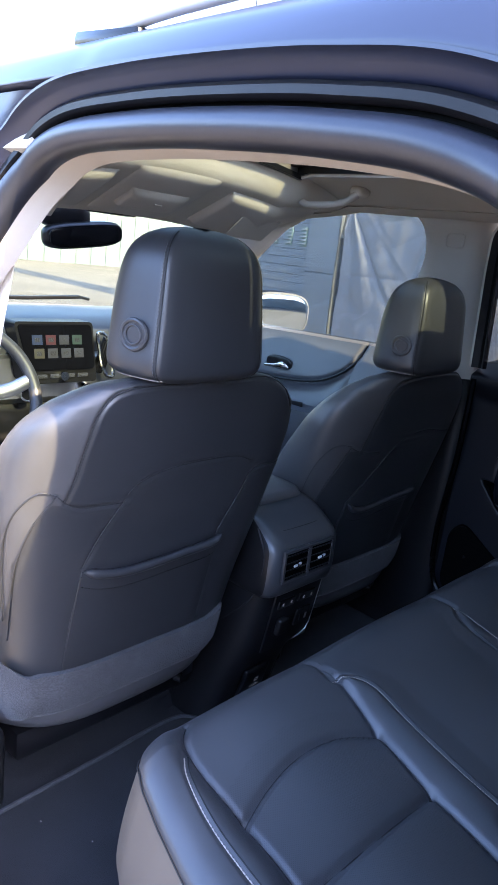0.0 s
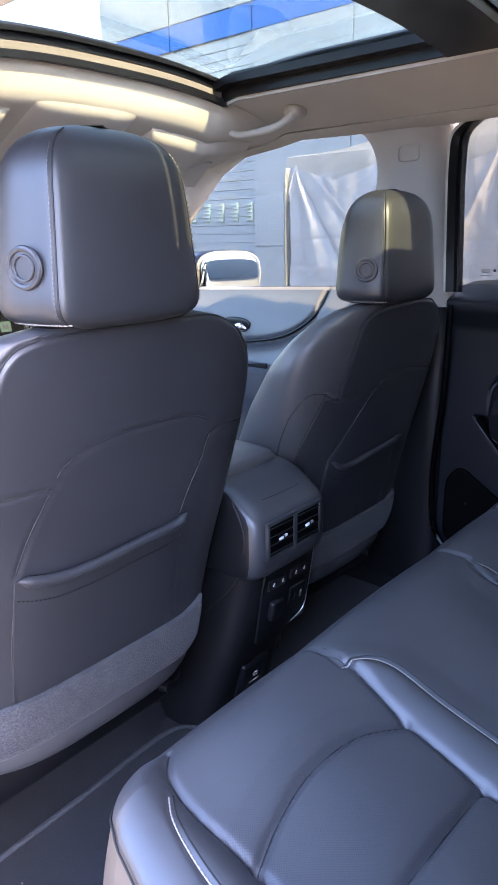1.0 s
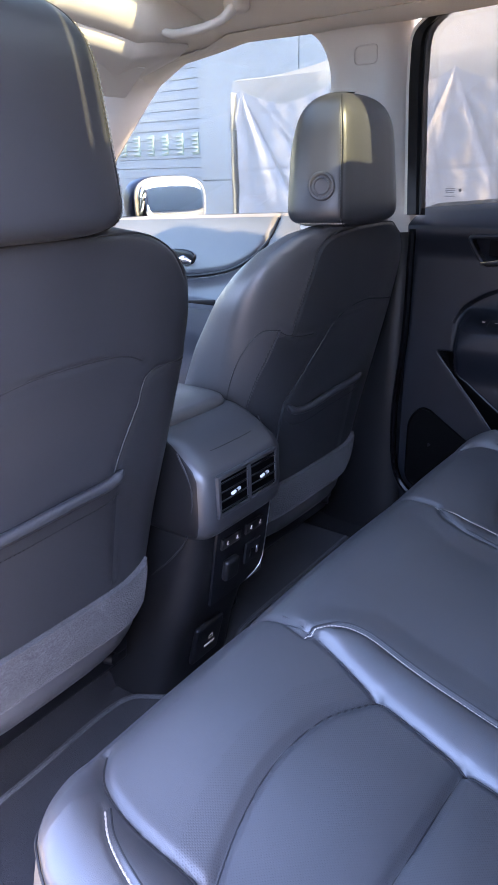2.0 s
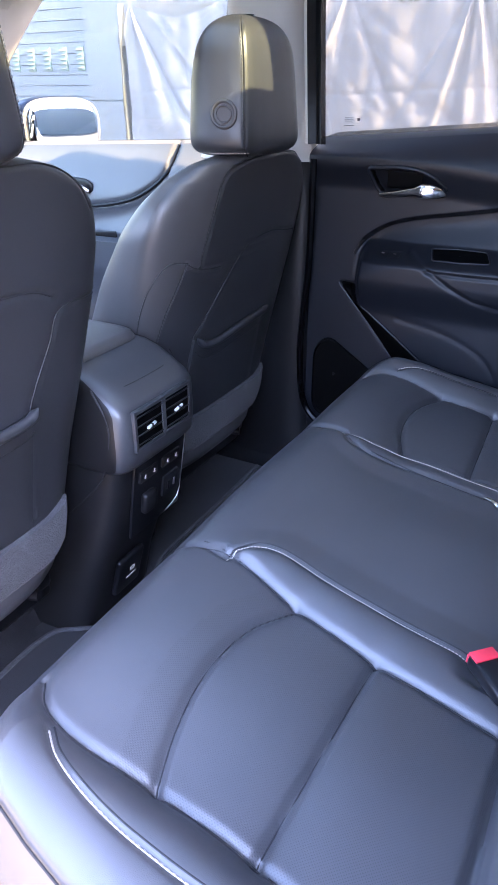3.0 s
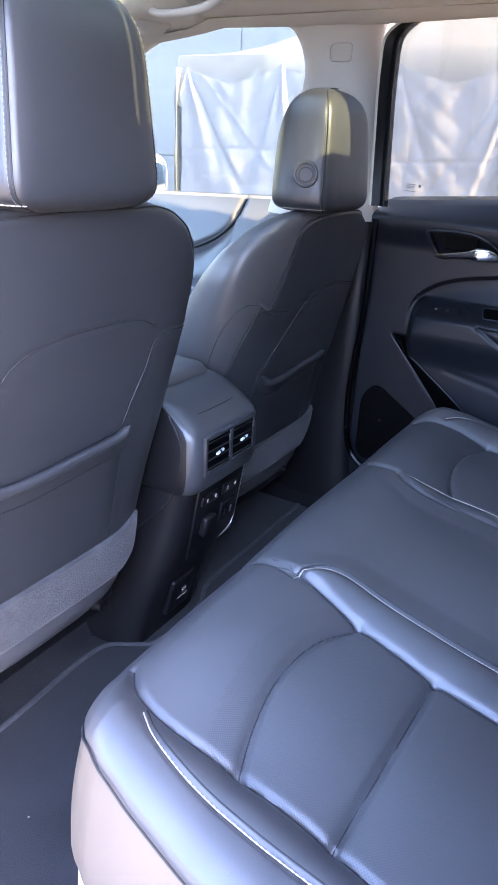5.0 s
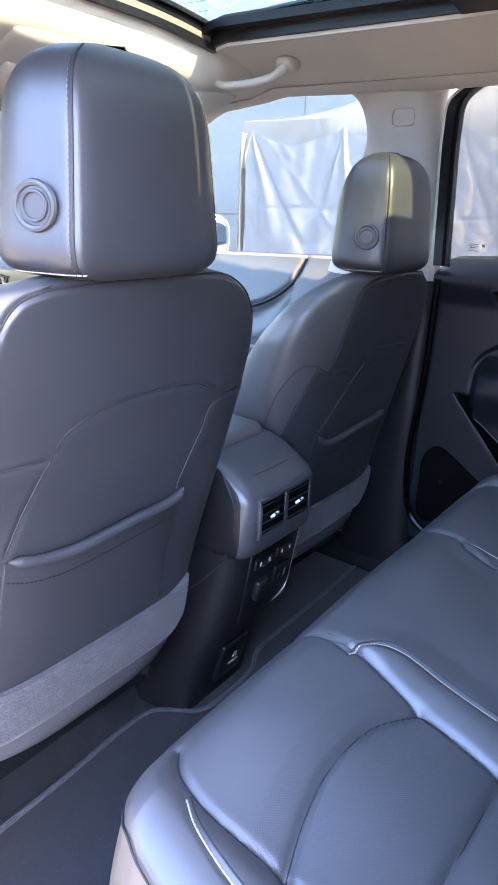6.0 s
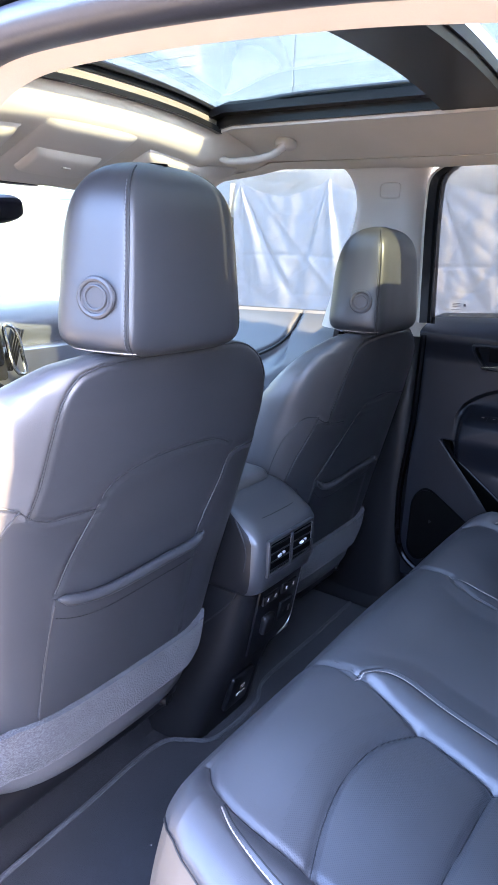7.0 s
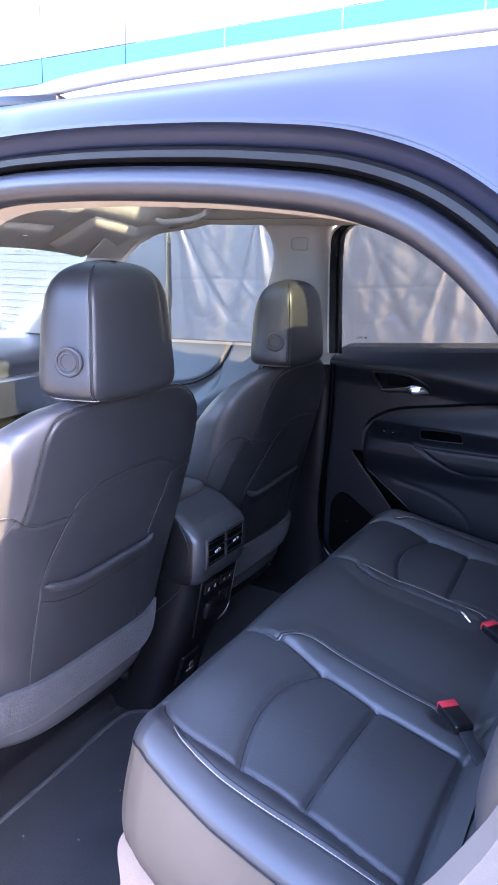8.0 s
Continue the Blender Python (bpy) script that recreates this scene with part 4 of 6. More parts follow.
    # half of the horizontal section: flat rear face, soft corner, slanting cheek, rounded front
    half = [(0.0, -0.037), (0.05, -0.0365), (0.085, -0.034), (0.100, -0.028), (0.108, -0.015), (0.114, 0.004), (0.119, 0.030), (0.117, 0.054), (0.102, 0.073), (0.06, 0.080), (0.0, 0.081)]
    loop = half + [(-x, y) for x, y in half[-2:0:-1]]
    section = smooth_line([(x, y, 0) for x, y in loop + loop[:1]], 161)[:-1, :2]

    def head_scale(z):
        """Width of the headrest at a height: tapering upwards, round above, tighter below."""
        u = z / half_z
        edge = 1 - abs(u) ** 5.2 if u > 0 else 1 - abs(u) ** 11
        return (1.0 - 0.10 * (u + 0.3)) * max(0.0, edge) ** (0.42 if u > 0 else 0.40)

    def head_at(p, z):
        f = head_scale(z)
        lean = 0.022 * (z + half_z) + 0.010 * max(0.0, z / half_z) ** 3
        if p[1] > 0.0:
            lean -= p[1] * 0.40 * max(0.0, z / half_z) ** 2
        return (hc.x + p[0] * f, 0.022 + (p[1] - 0.022) * f ** 0.8 + lean, hc.z + z)

    zs_head = half_z * np.sin(np.linspace(-1, 1, 110) * math.pi / 2 * 0.998)
    ridge = np.minimum(np.exp(-((np.abs(section[:, 0]) - 0.098) / 0.0022) ** 2), section[:, 1] < 0.0)
    rings = []
    for z in zs_head:
        rings.append([head_at((p[0], p[1] + 0.0022 * r), z) for p, r in zip(section, ridge)])
    loft(bm, rings)
    head = part("headrest", bm, LEATHER_SHADED, s, "rounded leather headrest", 60)
    for sx in (-1, 1):
        bm = bmesh.new()
        line = [head_at((sx * 0.098, -0.0285), z) for z in np.linspace(-0.104, 0.100, 60)]
        tube(bm, line, 0.0010, 6, (0, 1, 0.02))
        part("seam", bm, SEAM, head)
        bm = bmesh.new()
        dashes(bm, [(x + sx * 0.004, y + 0.0016, z) for x, y, z in line[2:-4]], 0.0036, 0.0016, 0.0006, (0, -1, 0))
        part("stitching", bm, PLASTIC_SOFT, head)
    # bright stitched edge under the outer cheek
    cheek = [head_at(p, -0.098) for p in section if p[0] < -0.09 and p[1] < 0.062]
    for dz in (0.0, 0.006):
        bm = bmesh.new()
        dashes(bm, [(x - 0.0008, y - 0.0006, z + dz) for x, y, z in cheek], 0.0042, 0.0009, 0.0007, (-1, 0, 0))
        part("stitching", bm, STITCH, head, "pale stitching")
    # round release button on the outer cheek
    face = pose(-0.1335, 0.002, 1.220, 0, -90, 18)
    bm = bmesh.new()
    bmesh.ops.create_cone(bm, cap_ends=True, segments=40, radius1=0.0185, radius2=0.0175, depth=0.006, matrix=face)
    button = part("release_button", bm, LEATHER_SHADED, head, "round soft release button", 30)
    for rad, tub, lift in ((0.0195, 0.0034, 0.002), (0.0125, 0.0016, 0.0036)):
        bm = bmesh.new()
        tube(bm, [face @ Vector((rad * math.cos(a), rad * math.sin(a), lift)) for a in np.linspace(0, 2 * math.pi, 40, endpoint=False)], tub, 8, (1, 0.05, 0.02), closed=True)
        part("collar", bm, LEATHER_SHADED, button)
    for x in (-0.07, 0.06):
        bm = bmesh.new()
        tube(bm, [(x, 0.045, 1.09), (x, 0.043, 1.13), (x, 0.04, 1.17)], 0.0065, 12)
        tube(bm, [(x, 0.045, 1.135), (x, 0.044, 1.148)], 0.014, 16)
        part("post", bm, PLASTIC, s, "headrest post")
    return s


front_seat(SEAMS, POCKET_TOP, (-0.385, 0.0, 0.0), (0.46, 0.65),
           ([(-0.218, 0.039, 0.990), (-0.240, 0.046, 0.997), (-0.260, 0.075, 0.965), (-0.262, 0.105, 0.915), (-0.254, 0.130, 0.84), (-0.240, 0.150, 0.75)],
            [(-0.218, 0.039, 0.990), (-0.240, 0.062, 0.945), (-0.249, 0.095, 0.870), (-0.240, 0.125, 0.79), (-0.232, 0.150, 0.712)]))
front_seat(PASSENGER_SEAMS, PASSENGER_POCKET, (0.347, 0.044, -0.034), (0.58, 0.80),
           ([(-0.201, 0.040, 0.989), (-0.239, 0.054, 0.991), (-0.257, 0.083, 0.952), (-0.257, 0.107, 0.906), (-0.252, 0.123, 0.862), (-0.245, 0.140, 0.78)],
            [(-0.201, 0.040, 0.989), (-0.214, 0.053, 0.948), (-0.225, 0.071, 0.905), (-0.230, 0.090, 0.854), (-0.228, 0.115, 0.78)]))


# ---- rear bench ----
BEN_Y = [-0.62, -0.58, -0.425, -0.318, -0.24, -0.19, -0.165, -0.145, -0.128, -0.118]
BEN_Z = [0.612, 0.617, 0.645, 0.666, 0.688, 0.698, 0.697, 0.688, 0.668, 0.640]
EDGE_Y = [-0.62, -0.456, -0.40, -0.339, -0.255, -0.208, -0.175, -0.150, -0.135, -0.118]
EDGE_X = [-0.655, -0.652, -0.648, -0.642, -0.627, -0.614, -0.596, -0.572, -0.545, -0.500]
CREASE_IN = [(-0.227, -0.174), (-0.228, -0.21), (-0.251, -0.318), (-0.269, -0.426), (-0.276, -0.495), (-0.285, -0.578)]
STITCH_IN = [(-0.238, -0.213), (-0.222, -0.222), (-0.205, -0.235), (-0.192, -0.269), (-0.201, -0.366), (-0.207, -0.445), (-0.209, -0.520)]
ARCH = [(-0.532, -0.311), (-0.472, -0.293), (-0.40, -0.283), (-0.317, -0.291), (-0.251, -0.318)]
CROSS = [(-0.269, -0.426), (-0.418, -0.421), (-0.535, -0.414)]
CREASE_OUT = [(-0.50, -0.155), (-0.525, -0.180), (-0.537, -0.225), (-0.532, -0.311), (-0.535, -0.414), (-0.548, -0.50), (-0.56, -0.60)]
STITCH_OUT = [(-0.549, -0.209), (-0.568, -0.236), (-0.581, -0.28), (-0.588, -0.36), (-0.588, -0.442), (-0.592, -0.58)]
MIR = -0.035      # the bench mirrors about this line
_by = np.linspace(-0.62, -0.118, 503)
_bz = np.interp(_by, BEN_Y, BEN_Z)
_bk = np.exp(-(np.arange(-36, 37) * 0.001 / 0.012) ** 2)
_bz = np.where(_by < -0.135, np.convolve(np.pad(_bz, 36, mode="edge"), _bk / _bk.sum(), mode="valid"), _bz)
_split = np.interp(-_by, [0.118, 0.178, 0.215, 0.235, 0.269, 0.366, 0.52, 0.62], [-0.242, -0.236, -0.232, -0.207, -0.192, -0.201, -0.209, -0.212])
_split = np.convolve(np.pad(_split, 36, mode="edge"), _bk / _bk.sum(), mode="valid")


def line2(pts, n=40):
    return smooth_line([(x, y, 0) for x, y in pts], n)[:, :2]


L_IN, L_ARCH, L_CROSS, L_OUT, L_SIN, L_SOUT = (line2(q) for q in (CREASE_IN, ARCH, CROSS, CREASE_OUT, STITCH_IN, STITCH_OUT))


def bench_z(X, Y):
    """Height of the bench's leather at left-hand places; mirror right-hand ones first."""
    X = np.where(X > MIR, 2 * MIR - X, X)
    Z = np.interp(Y, _by, _bz)
    x_in = np.interp(-Y, -L_IN[:, 1], L_IN[:, 0])
    x_out = np.interp(-Y, -L_OUT[:, 1], L_OUT[:, 0])
    x_sin = np.interp(-Y, [0.17, 0.213, 0.269, 0.366, 0.52], [-0.232, -0.226, -0.192, -0.201, -0.209])
    aft = np.clip((-Y - 0.17) / 0.08, 0, 1)
    band = np.clip((X - x_in) / np.maximum(x_sin - x_in, 0.004), 0, 1)
    Z = Z + aft * np.where(X > x_in, 0.012 * np.sin(np.pi * np.clip(band * 1.2, 0, 1) * 0.5) + 0.003 * np.sin(np.pi * band), 0)
    Z = Z - 0.006 * aft * np.where(X > x_sin, np.clip((X - x_sin) / 0.05, 0, 1), 0)
    o = np.clip((x_out - X) / 0.07, 0, 1)
    Z = Z + np.where(X < x_out, 0.022 * np.sin(np.pi * 0.5 * np.minimum(o * 1.6, 1)) * np.clip((-Y - 0.13) / 0.06, 0, 1), 0)
    # soft inserts
    u = np.clip((X - x_out) / (x_in - x_out), 0, 1)
    Z = Z + np.where((X > x_out) & (X < x_in), 0.009 * np.sin(np.pi * u) ** 1.1, 0) * np.clip((-Y - 0.12) / 0.05, 0, 1)
    Z = Z + groove(X, Y, L_IN, 0.005, 0.0055) * aft + groove(X, Y, L_OUT, 0.005, 0.0055) + groove(X, Y, L_ARCH, 0.005, 0.0045) + groove(X, Y, L_CROSS, 0.005, 0.0045)
    Z = Z - 0.006 * np.exp(-near(X, Y, L_ARCH) / 0.02) - 0.006 * np.exp(-near(X, Y, L_CROSS) / 0.02)
    Z = Z + 0.05 * np.clip((-Y - 0.575) / 0.05, 0, 1) ** 1.2 + groove(X, Y, [(-0.62, -0.572), (-0.285, -0.580), (-0.20, -0.600)], 0.010, 0.007)
    Z = Z - 0.016 * np.exp(-((X + 0.224) / 0.019) ** 4 - ((Y + 0.548) / 0.034) ** 4)
    Z = Z + groove(X, Y, L_SIN, 0.004, 0.004) + groove(X, Y, L_SOUT, 0.004, 0.004)
    Z = Z + groove(X, Y, [(-0.242, -0.11), (-0.236, -0.178), (-0.240, -0.213)], 0.005, 0.005)
    return Z


def edge_x(y):
    return np.interp(y, EDGE_Y, EDGE_X)


def bench_cushion(parent, mirror):
    ys = np.r_[np.linspace(-0.62, -0.20, 110), np.linspace(-0.196, -0.118, 40)]
    us = np.r_[np.linspace(0, 0.12, 24), np.linspace(0.126, 1, 120)]
    Y = np.repeat(ys[:, None], len(us), 1)
    x1 = np.interp(ys, _by, _split)
    X = np.array([[edge_x(y) + (b - edge_x(y)) * u for u in us] for y, b in zip(ys, x1)])
    Z = bench_z(X, Y)
    dl = X - np.array([[edge_x(y)] for y in ys])
    r = 0.045
    Z = Z - np.where(dl < r, 0.026 * (1 - np.sqrt(np.clip(1 - (1 - dl / r) ** 2, 0, 1))), 0)
    top = np.stack([X, Y, Z], -1)
    # carry the outer edge down as a bulging side
    side = []
    for i in range(len(ys)):
        col = []
        for q in np.linspace(0, 1, 18)[1:]:
            drop = 0.30 * q
            out = 0.020 * math.sin(min(1, q * 1.6) * math.pi * 0.62) - 0.30 * max(0, q - 0.50) ** 1.5
            g = (edge_x(ys[i] + 0.004) - edge_x(ys[i] - 0.004)) / 0.008
            n = np.array([-1.0, g, 0]) / math.hypot(1, g)
            p = top[i, 0] + n * out
            col.append((p[0], p[1], top[i, 0, 2] - drop))
        side.append(col[::-1])
    grid = np.concatenate([np.array(side), top], 1)
    # front face under the nose
    nose = []
    for q in np.linspace(0, 1, 14)[1:]:
        row = grid[-1].copy()
        row[:, 1] += 0.012 * math.sin(q * math.pi * 0.8) - 0.10 * q ** 2.2
        zl = row[:, 2].copy()
        row[:, 2] = zl - np.maximum(zl - 0.36, 0.0) * q
        nose.append(row)
    grid = np.concatenate([grid, np.array(nose)], 0)
    if mirror:
        grid[:, :, 0] = 2 * MIR - grid[:, :, 0]
    bm = bmesh.new()
    skin(bm, grid, flip=mirror)
    bmesh.ops.recalc_face_normals(bm, faces=bm.faces[:])
    if sum(f.normal.z for f in bm.faces) < 0:
        bmesh.ops.reverse_faces(bm, faces=bm.faces[:])
    bm.faces.ensure_lookup_table()
    for f in bm.faces:
        q = f.calc_center_median()
        x = 2 * MIR - q.x if mirror else q.x
        if q.y < lerp(x, [a for a, _ in ARCH], [b for _, b in ARCH]) + 0.040 and lerp(-q.y, -L_OUT[:, 1], L_OUT[:, 0]) < x < lerp(-q.y, -L_IN[:, 1], L_IN[:, 0]) and -0.575 < q.y < -0.205 and f.normal.z > 0.5:
            f.material_index = 1
        elif x < edge_x(q.y) - 0.001 and q.z < 0.69:
            f.material_index = 2
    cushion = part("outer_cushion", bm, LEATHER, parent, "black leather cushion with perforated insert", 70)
    cushion.data.materials.append(PERF)
    # side faces carry the warm ground light in their colour
    cushion.data.materials.append(LEATHER_WARM)
    for line in (ARCH, CROSS, CREASE_IN, CREASE_OUT):
        bm = bmesh.new()
        tube(bm, [((2 * MIR - x if mirror else x), y, float(bench_z(np.array(x), np.array(y))) + 0.0006) for x, y in line2(line, 50) if y > -0.575], 0.0009, 6)
        part("seam", bm, SEAM, cushion)
    fx = lambda x: 2 * MIR - x if mirror else x
    bz = lambda x, y: float(bench_z(np.array(x), np.array(y)))
    far = [(-0.228, -0.19), (-0.226, -0.25), (-0.232, -0.366), (-0.236, -0.445), (-0.238, -0.52)]
    for pts, off in ((STITCH_OUT, (0.0, 0.006)), (far, (0.0, 0.030)) if mirror else (STITCH_IN, (0.0, 0.006))):
        for o in off:
            bm = bmesh.new()
            if o > 0:
                tube(bm, [(fx(x + o), y, bz(x + o, y) + 0.0004) for x, y in line2(pts, 60) if not (mirror and o > 0.01 and y > -0.27)], 0.0010, 6)
            else:
                dashes(bm, [(fx(x + o), y, bz(x + o, y) + 0.0012) for x, y in line2(pts, 80)], 0.0052 if pts is STITCH_OUT else 0.0036, 0.0007 if pts is STITCH_OUT else 0.0010, 0.0011 if pts is STITCH_OUT else 0.0009)
            part("stitching" if o == 0 else "top_seam", bm, STITCH if o == 0 else SEAM, cushion, "pale contrast stitching" if o == 0 else "")
    bm = bmesh.new()
    tube(bm, [(fx(edge_x(y) - 0.002), y, float(np.interp(y, ys, top[:, 0, 2])) + 0.001) for y in np.linspace(-0.6, -0.125, 50)], 0.0013, 6)
    part("piping", bm, SEAM, cushion)
    return cushion


bm = bmesh.new()
# sheet laid on the floor to paint a patch of sunlight
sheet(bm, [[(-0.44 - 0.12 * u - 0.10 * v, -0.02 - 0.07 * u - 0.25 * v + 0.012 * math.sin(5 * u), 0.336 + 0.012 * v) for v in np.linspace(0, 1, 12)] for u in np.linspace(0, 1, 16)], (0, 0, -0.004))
tagged(part("trim_sun_patch", bm, SUN_TAN), "tan strip painted as sunlight on the carpet beside the bench", "trim", kind="structure")

bench = thing("rear_bench_seat", "black leather rear bench seat with pale contrast stitching", "car seat", (0, 0, 0))
bench_cushion(bench, False)
bench_cushion(bench, True)
ys = np.r_[np.linspace(-0.62, -0.20, 110), np.linspace(-0.196, -0.118, 40)]
x1 = np.interp(ys, _by, _split) + 0.0005
us = np.linspace(0, 1, 90)
X = np.array([[b + (2 * MIR - 2 * b) * u for u in us] for b in x1])
Y = np.repeat(ys[:, None], len(us), 1)
Z = bench_z(X, Y) + 0.006 * np.sin(np.pi * us)[None, :]
grid = np.stack([X, Y, Z], -1)
nose = []
for q in np.linspace(0, 1, 14)[1:]:
    row = grid[-1].copy()
    row[:, 1] += 0.012 * math.sin(q * math.pi * 0.8) - 0.10 * q ** 2.2
    row[:, 2] = row[:, 2] - (row[:, 2] - 0.36) * q
    nose.append(row)
bm = bmesh.new()
skin(bm, np.concatenate([grid, np.array(nose)], 0))
bmesh.ops.recalc_face_normals(bm, faces=bm.faces[:])
if sum(f.normal.z for f in bm.faces) < 0:
    bmesh.ops.reverse_faces(bm, faces=bm.faces[:])
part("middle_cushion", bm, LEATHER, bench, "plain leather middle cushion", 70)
for x0, x1_ in ((-0.63, -0.215), (-0.212, 0.142), (0.145, 0.56)):
    bm = bmesh.new()
    rings = []
    for q in np.linspace(0, 1, 40):
        z = 0.58 + 0.66 * q
        y = -0.585 - 0.30 * q
        w, c = (x1_ - x0) / 2 * (1 - 0.10 * q ** 6), (x0 + x1_) / 2
        t = 0.07 * (1 - 0.5 * q ** 8)
        rings.append([(c + w * math.copysign(abs(math.cos(a)) ** 0.4, math.cos(a)), y - t + t * math.copysign(abs(math.sin(a)) ** 0.6, math.sin(a)), z) for a in np.linspace(0, 2 * math.pi, 48, endpoint=False)])
    loft(bm, rings)
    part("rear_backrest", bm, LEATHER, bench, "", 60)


for x in (-0.572, 2 * MIR + 0.572):
    bm = bmesh.new()
    ball(bm, (x, -0.735, 0.93), (0.062, 0.075, 0.20), 2.8, 48, 28, turn=Matrix.Rotation(radians(14), 3, "X"))
    wing = part("side_bolster", bm, LEATHER, bench, "rounded backrest bolster", 70)
    bm = bmesh.new()
    tube(bm, smooth_line([(x - 0.046, -0.688, 0.82), (x - 0.050, -0.694, 0.87), (x - 0.052, -0.706, 0.93), (x - 0.050, -0.722, 1.0)], 30), 0.0016, 6)
    part("seam", bm, SEAM, wing)
# chrome sliver added for the glint on the slot's leather edge
bm = bmesh.new()
tube(bm, smooth_line([(0.052, -0.472, 0.700), (0.042, -0.486, 0.702), (0.030, -0.499, 0.700), (0.026, -0.511, 0.692)], 20), np.interp(np.linspace(0, 1, 20), [0, 0.5, 1], [0.0015, 0.0045, 0.004]), 10)
part("slot_glint", bm, CHROME, bench, "small chrome sliver for the glint on the belt slot's edge")


def buckle(name, at, turn, label):
    b = thing(name, label, "seat belt buckle", at)
    b.rotation_euler = [radians(a) for a in turn]
    bm = bmesh.new()
    rbox(bm, (0.034, 0.060, 0.018), (0, -0.029, 0), 0.005, 3)
    part("housing", bm, BLACK, b)
    bm = bmesh.new()
    rbox(bm, (0.030, 0.004, 0.013), (0, 0.002, 0), 0.002, 2)
    rbox(bm, (0.030, 0.015, 0.003), (0, -0.006, 0.0095), 0.001, 2)
    part("release_key", bm, RED, b, "red release key")
    bm = bmesh.new()
    rbox(bm, (0.022, 0.060, 0.006), (0, -0.082, -0.010), 0.002, 2, (16, 0, 0))
    part("stalk", bm, WEBBING, b)
    return b


buckle("belt_buckle", (-0.230, -0.530, 0.666), (4, 0, -44), "black belt buckle with red key lying on the bench")
buckle("belt_buckle", (0.135, -0.56, 0.675), (8, 0, -10), "black belt buckle with red key beside the far seat")
buckle("belt_buckle", (0.026, -0.543, 0.694), (6, 0, -35), "second belt buckle with red key on the bench")


# ---- centre console ----
def lozenge(hw, y0, y1, z, cx=0.0, e=0.35, n=44):
    yc, h = (y0 + y1) / 2, (y1 - y0) / 2
    return [(cx + hw * math.copysign(abs(math.cos(a)) ** e, math.cos(a)), yc + h * math.copysign(abs(math.sin(a)) ** e, math.sin(a)), z) for a in np.linspace(0, 2 * math.pi, n, endpoint=False)]


def console():
    c = thing("centre_console", "dark plastic centre console with rear air vents and switches", "console", (-0.012, 0.0, 0.0))
    bm = bmesh.new()
    # rows of height, half width, rear edge, centre
    rows = [(0.325, 0.118, 0.150, -0.030), (0.36, 0.114, 0.142, -0.028), (0.42, 0.110, 0.128, -0.024), (0.47, 0.107, 0.112, -0.018), (0.50, 0.105, 0.100, -0.014), (0.56, 0.103, 0.088, -0.006), (0.62, 0.102, 0.077, 0.0), (0.672, 0.101, 0.070, 0.0), (0.74, 0.100, 0.075, 0.0)]
    loft(bm, [lozenge(hw, y, 0.62, z, cx, 0.30) for z, hw, y, cx in rows])
    body = part("console_body", bm, PLASTIC, c, "", 50)
    bm = bmesh.new()
    rows = [(0.668, 0.100, 0.068), (0.672, 0.107, 0.050), (0.682, 0.110, 0.041), (0.70, 0.111, 0.0365), (0.72, 0.111, 0.0355), (0.775, 0.110, 0.0365), (0.79, 0.108, 0.046), (0.808, 0.105, 0.072), (0.822, 0.103, 0.095), (0.832, 0.100, 0.122), (0.838, 0.092, 0.150)]
    loft(bm, [lozenge(hw, y, 0.30, z, 0.0, 0.28) for z, hw, y in rows])
    for k, f in enumerate(list(bm.faces)[:(len(rows) - 1) * 44]):
        if abs(math.sin(2 * math.pi * (k % 44 + 0.5) / 44)) < 0.50:
            f.material_index = 1
    cowl = part("rear_cowl", bm, COWL, c, "smooth rounded rear cowl", 50)
    cowl.data.materials.append(PLASTIC)
    bm = bmesh.new()
    tube(bm, [(x, 0.070 + 0.004 * abs(x / 0.07) ** 3, 0.8065) for x in np.linspace(-0.07, 0.07, 20)], 0.0012, 5)
    part("cowl_line", bm, SEAM, cowl)
    # split between upper and lower side covers
    for sx in (-1, 1):
        bm = bmesh.new()
        tube(bm, smooth_line([(sx * 0.1045 , 0.095, 0.815), (sx * 0.1075, 0.066, 0.76), (sx * 0.106, 0.085, 0.67), (sx * 0.104, 0.11, 0.635), (sx * 0.106, 0.20, 0.545), (sx * 0.108, 0.27, 0.49)], 40), 0.0016, 6)
        part("side_joint", bm, SEAM, body)
    # the two vents
    for sx in (-1, 1):
        x0 = sx * 0.0385 - 0.004
        bm = bmesh.new()
        for a, b, w, h in ((x0, 0.777, 0.080, 0.007), (x0, 0.713, 0.080, 0.008), (x0 - 0.0365, 0.745, 0.007, 0.068), (x0 + 0.0365, 0.745, 0.007, 0.068)):
            rbox(bm, (w, 0.008, h), (a, 0.0368, b), 0.0018, 2)
        vent = part("air_vent", bm, COWL, c, "rear air vent")
        # black plate paints the shade inside the vent opening
        bm = bmesh.new()
        rbox(bm, (0.070, 0.004, 0.060), (x0, 0.0368, 0.745), 0.0)
        part("vent_well", bm, VOID, vent)
        for k in range(4):
            bm = bmesh.new()
            rbox(bm, (0.068, 0.007, 0.0018), (x0, 0.0352, 0.7215 + 0.0155 * k), 0.0006, 1, (-14, 0, 0))
            part("slat", bm, BLACK, vent)
        bm = bmesh.new()
        rbox(bm, (0.022, 0.004, 0.0045), (x0 + 0.002, 0.0325, 0.744), 0.001, 2, (0, -8, 0))
        tab = part("vent_tab", bm, TAB, vent, "bright thumb tab")
        bm = bmesh.new()
        rbox(bm, (0.003, 0.006, 0.0065), (x0 + 0.002, 0.0322, 0.744), 0.0006, 1)
        part("grip", bm, BLACK, tab)
    # switch panel below
    bm = bmesh.new()
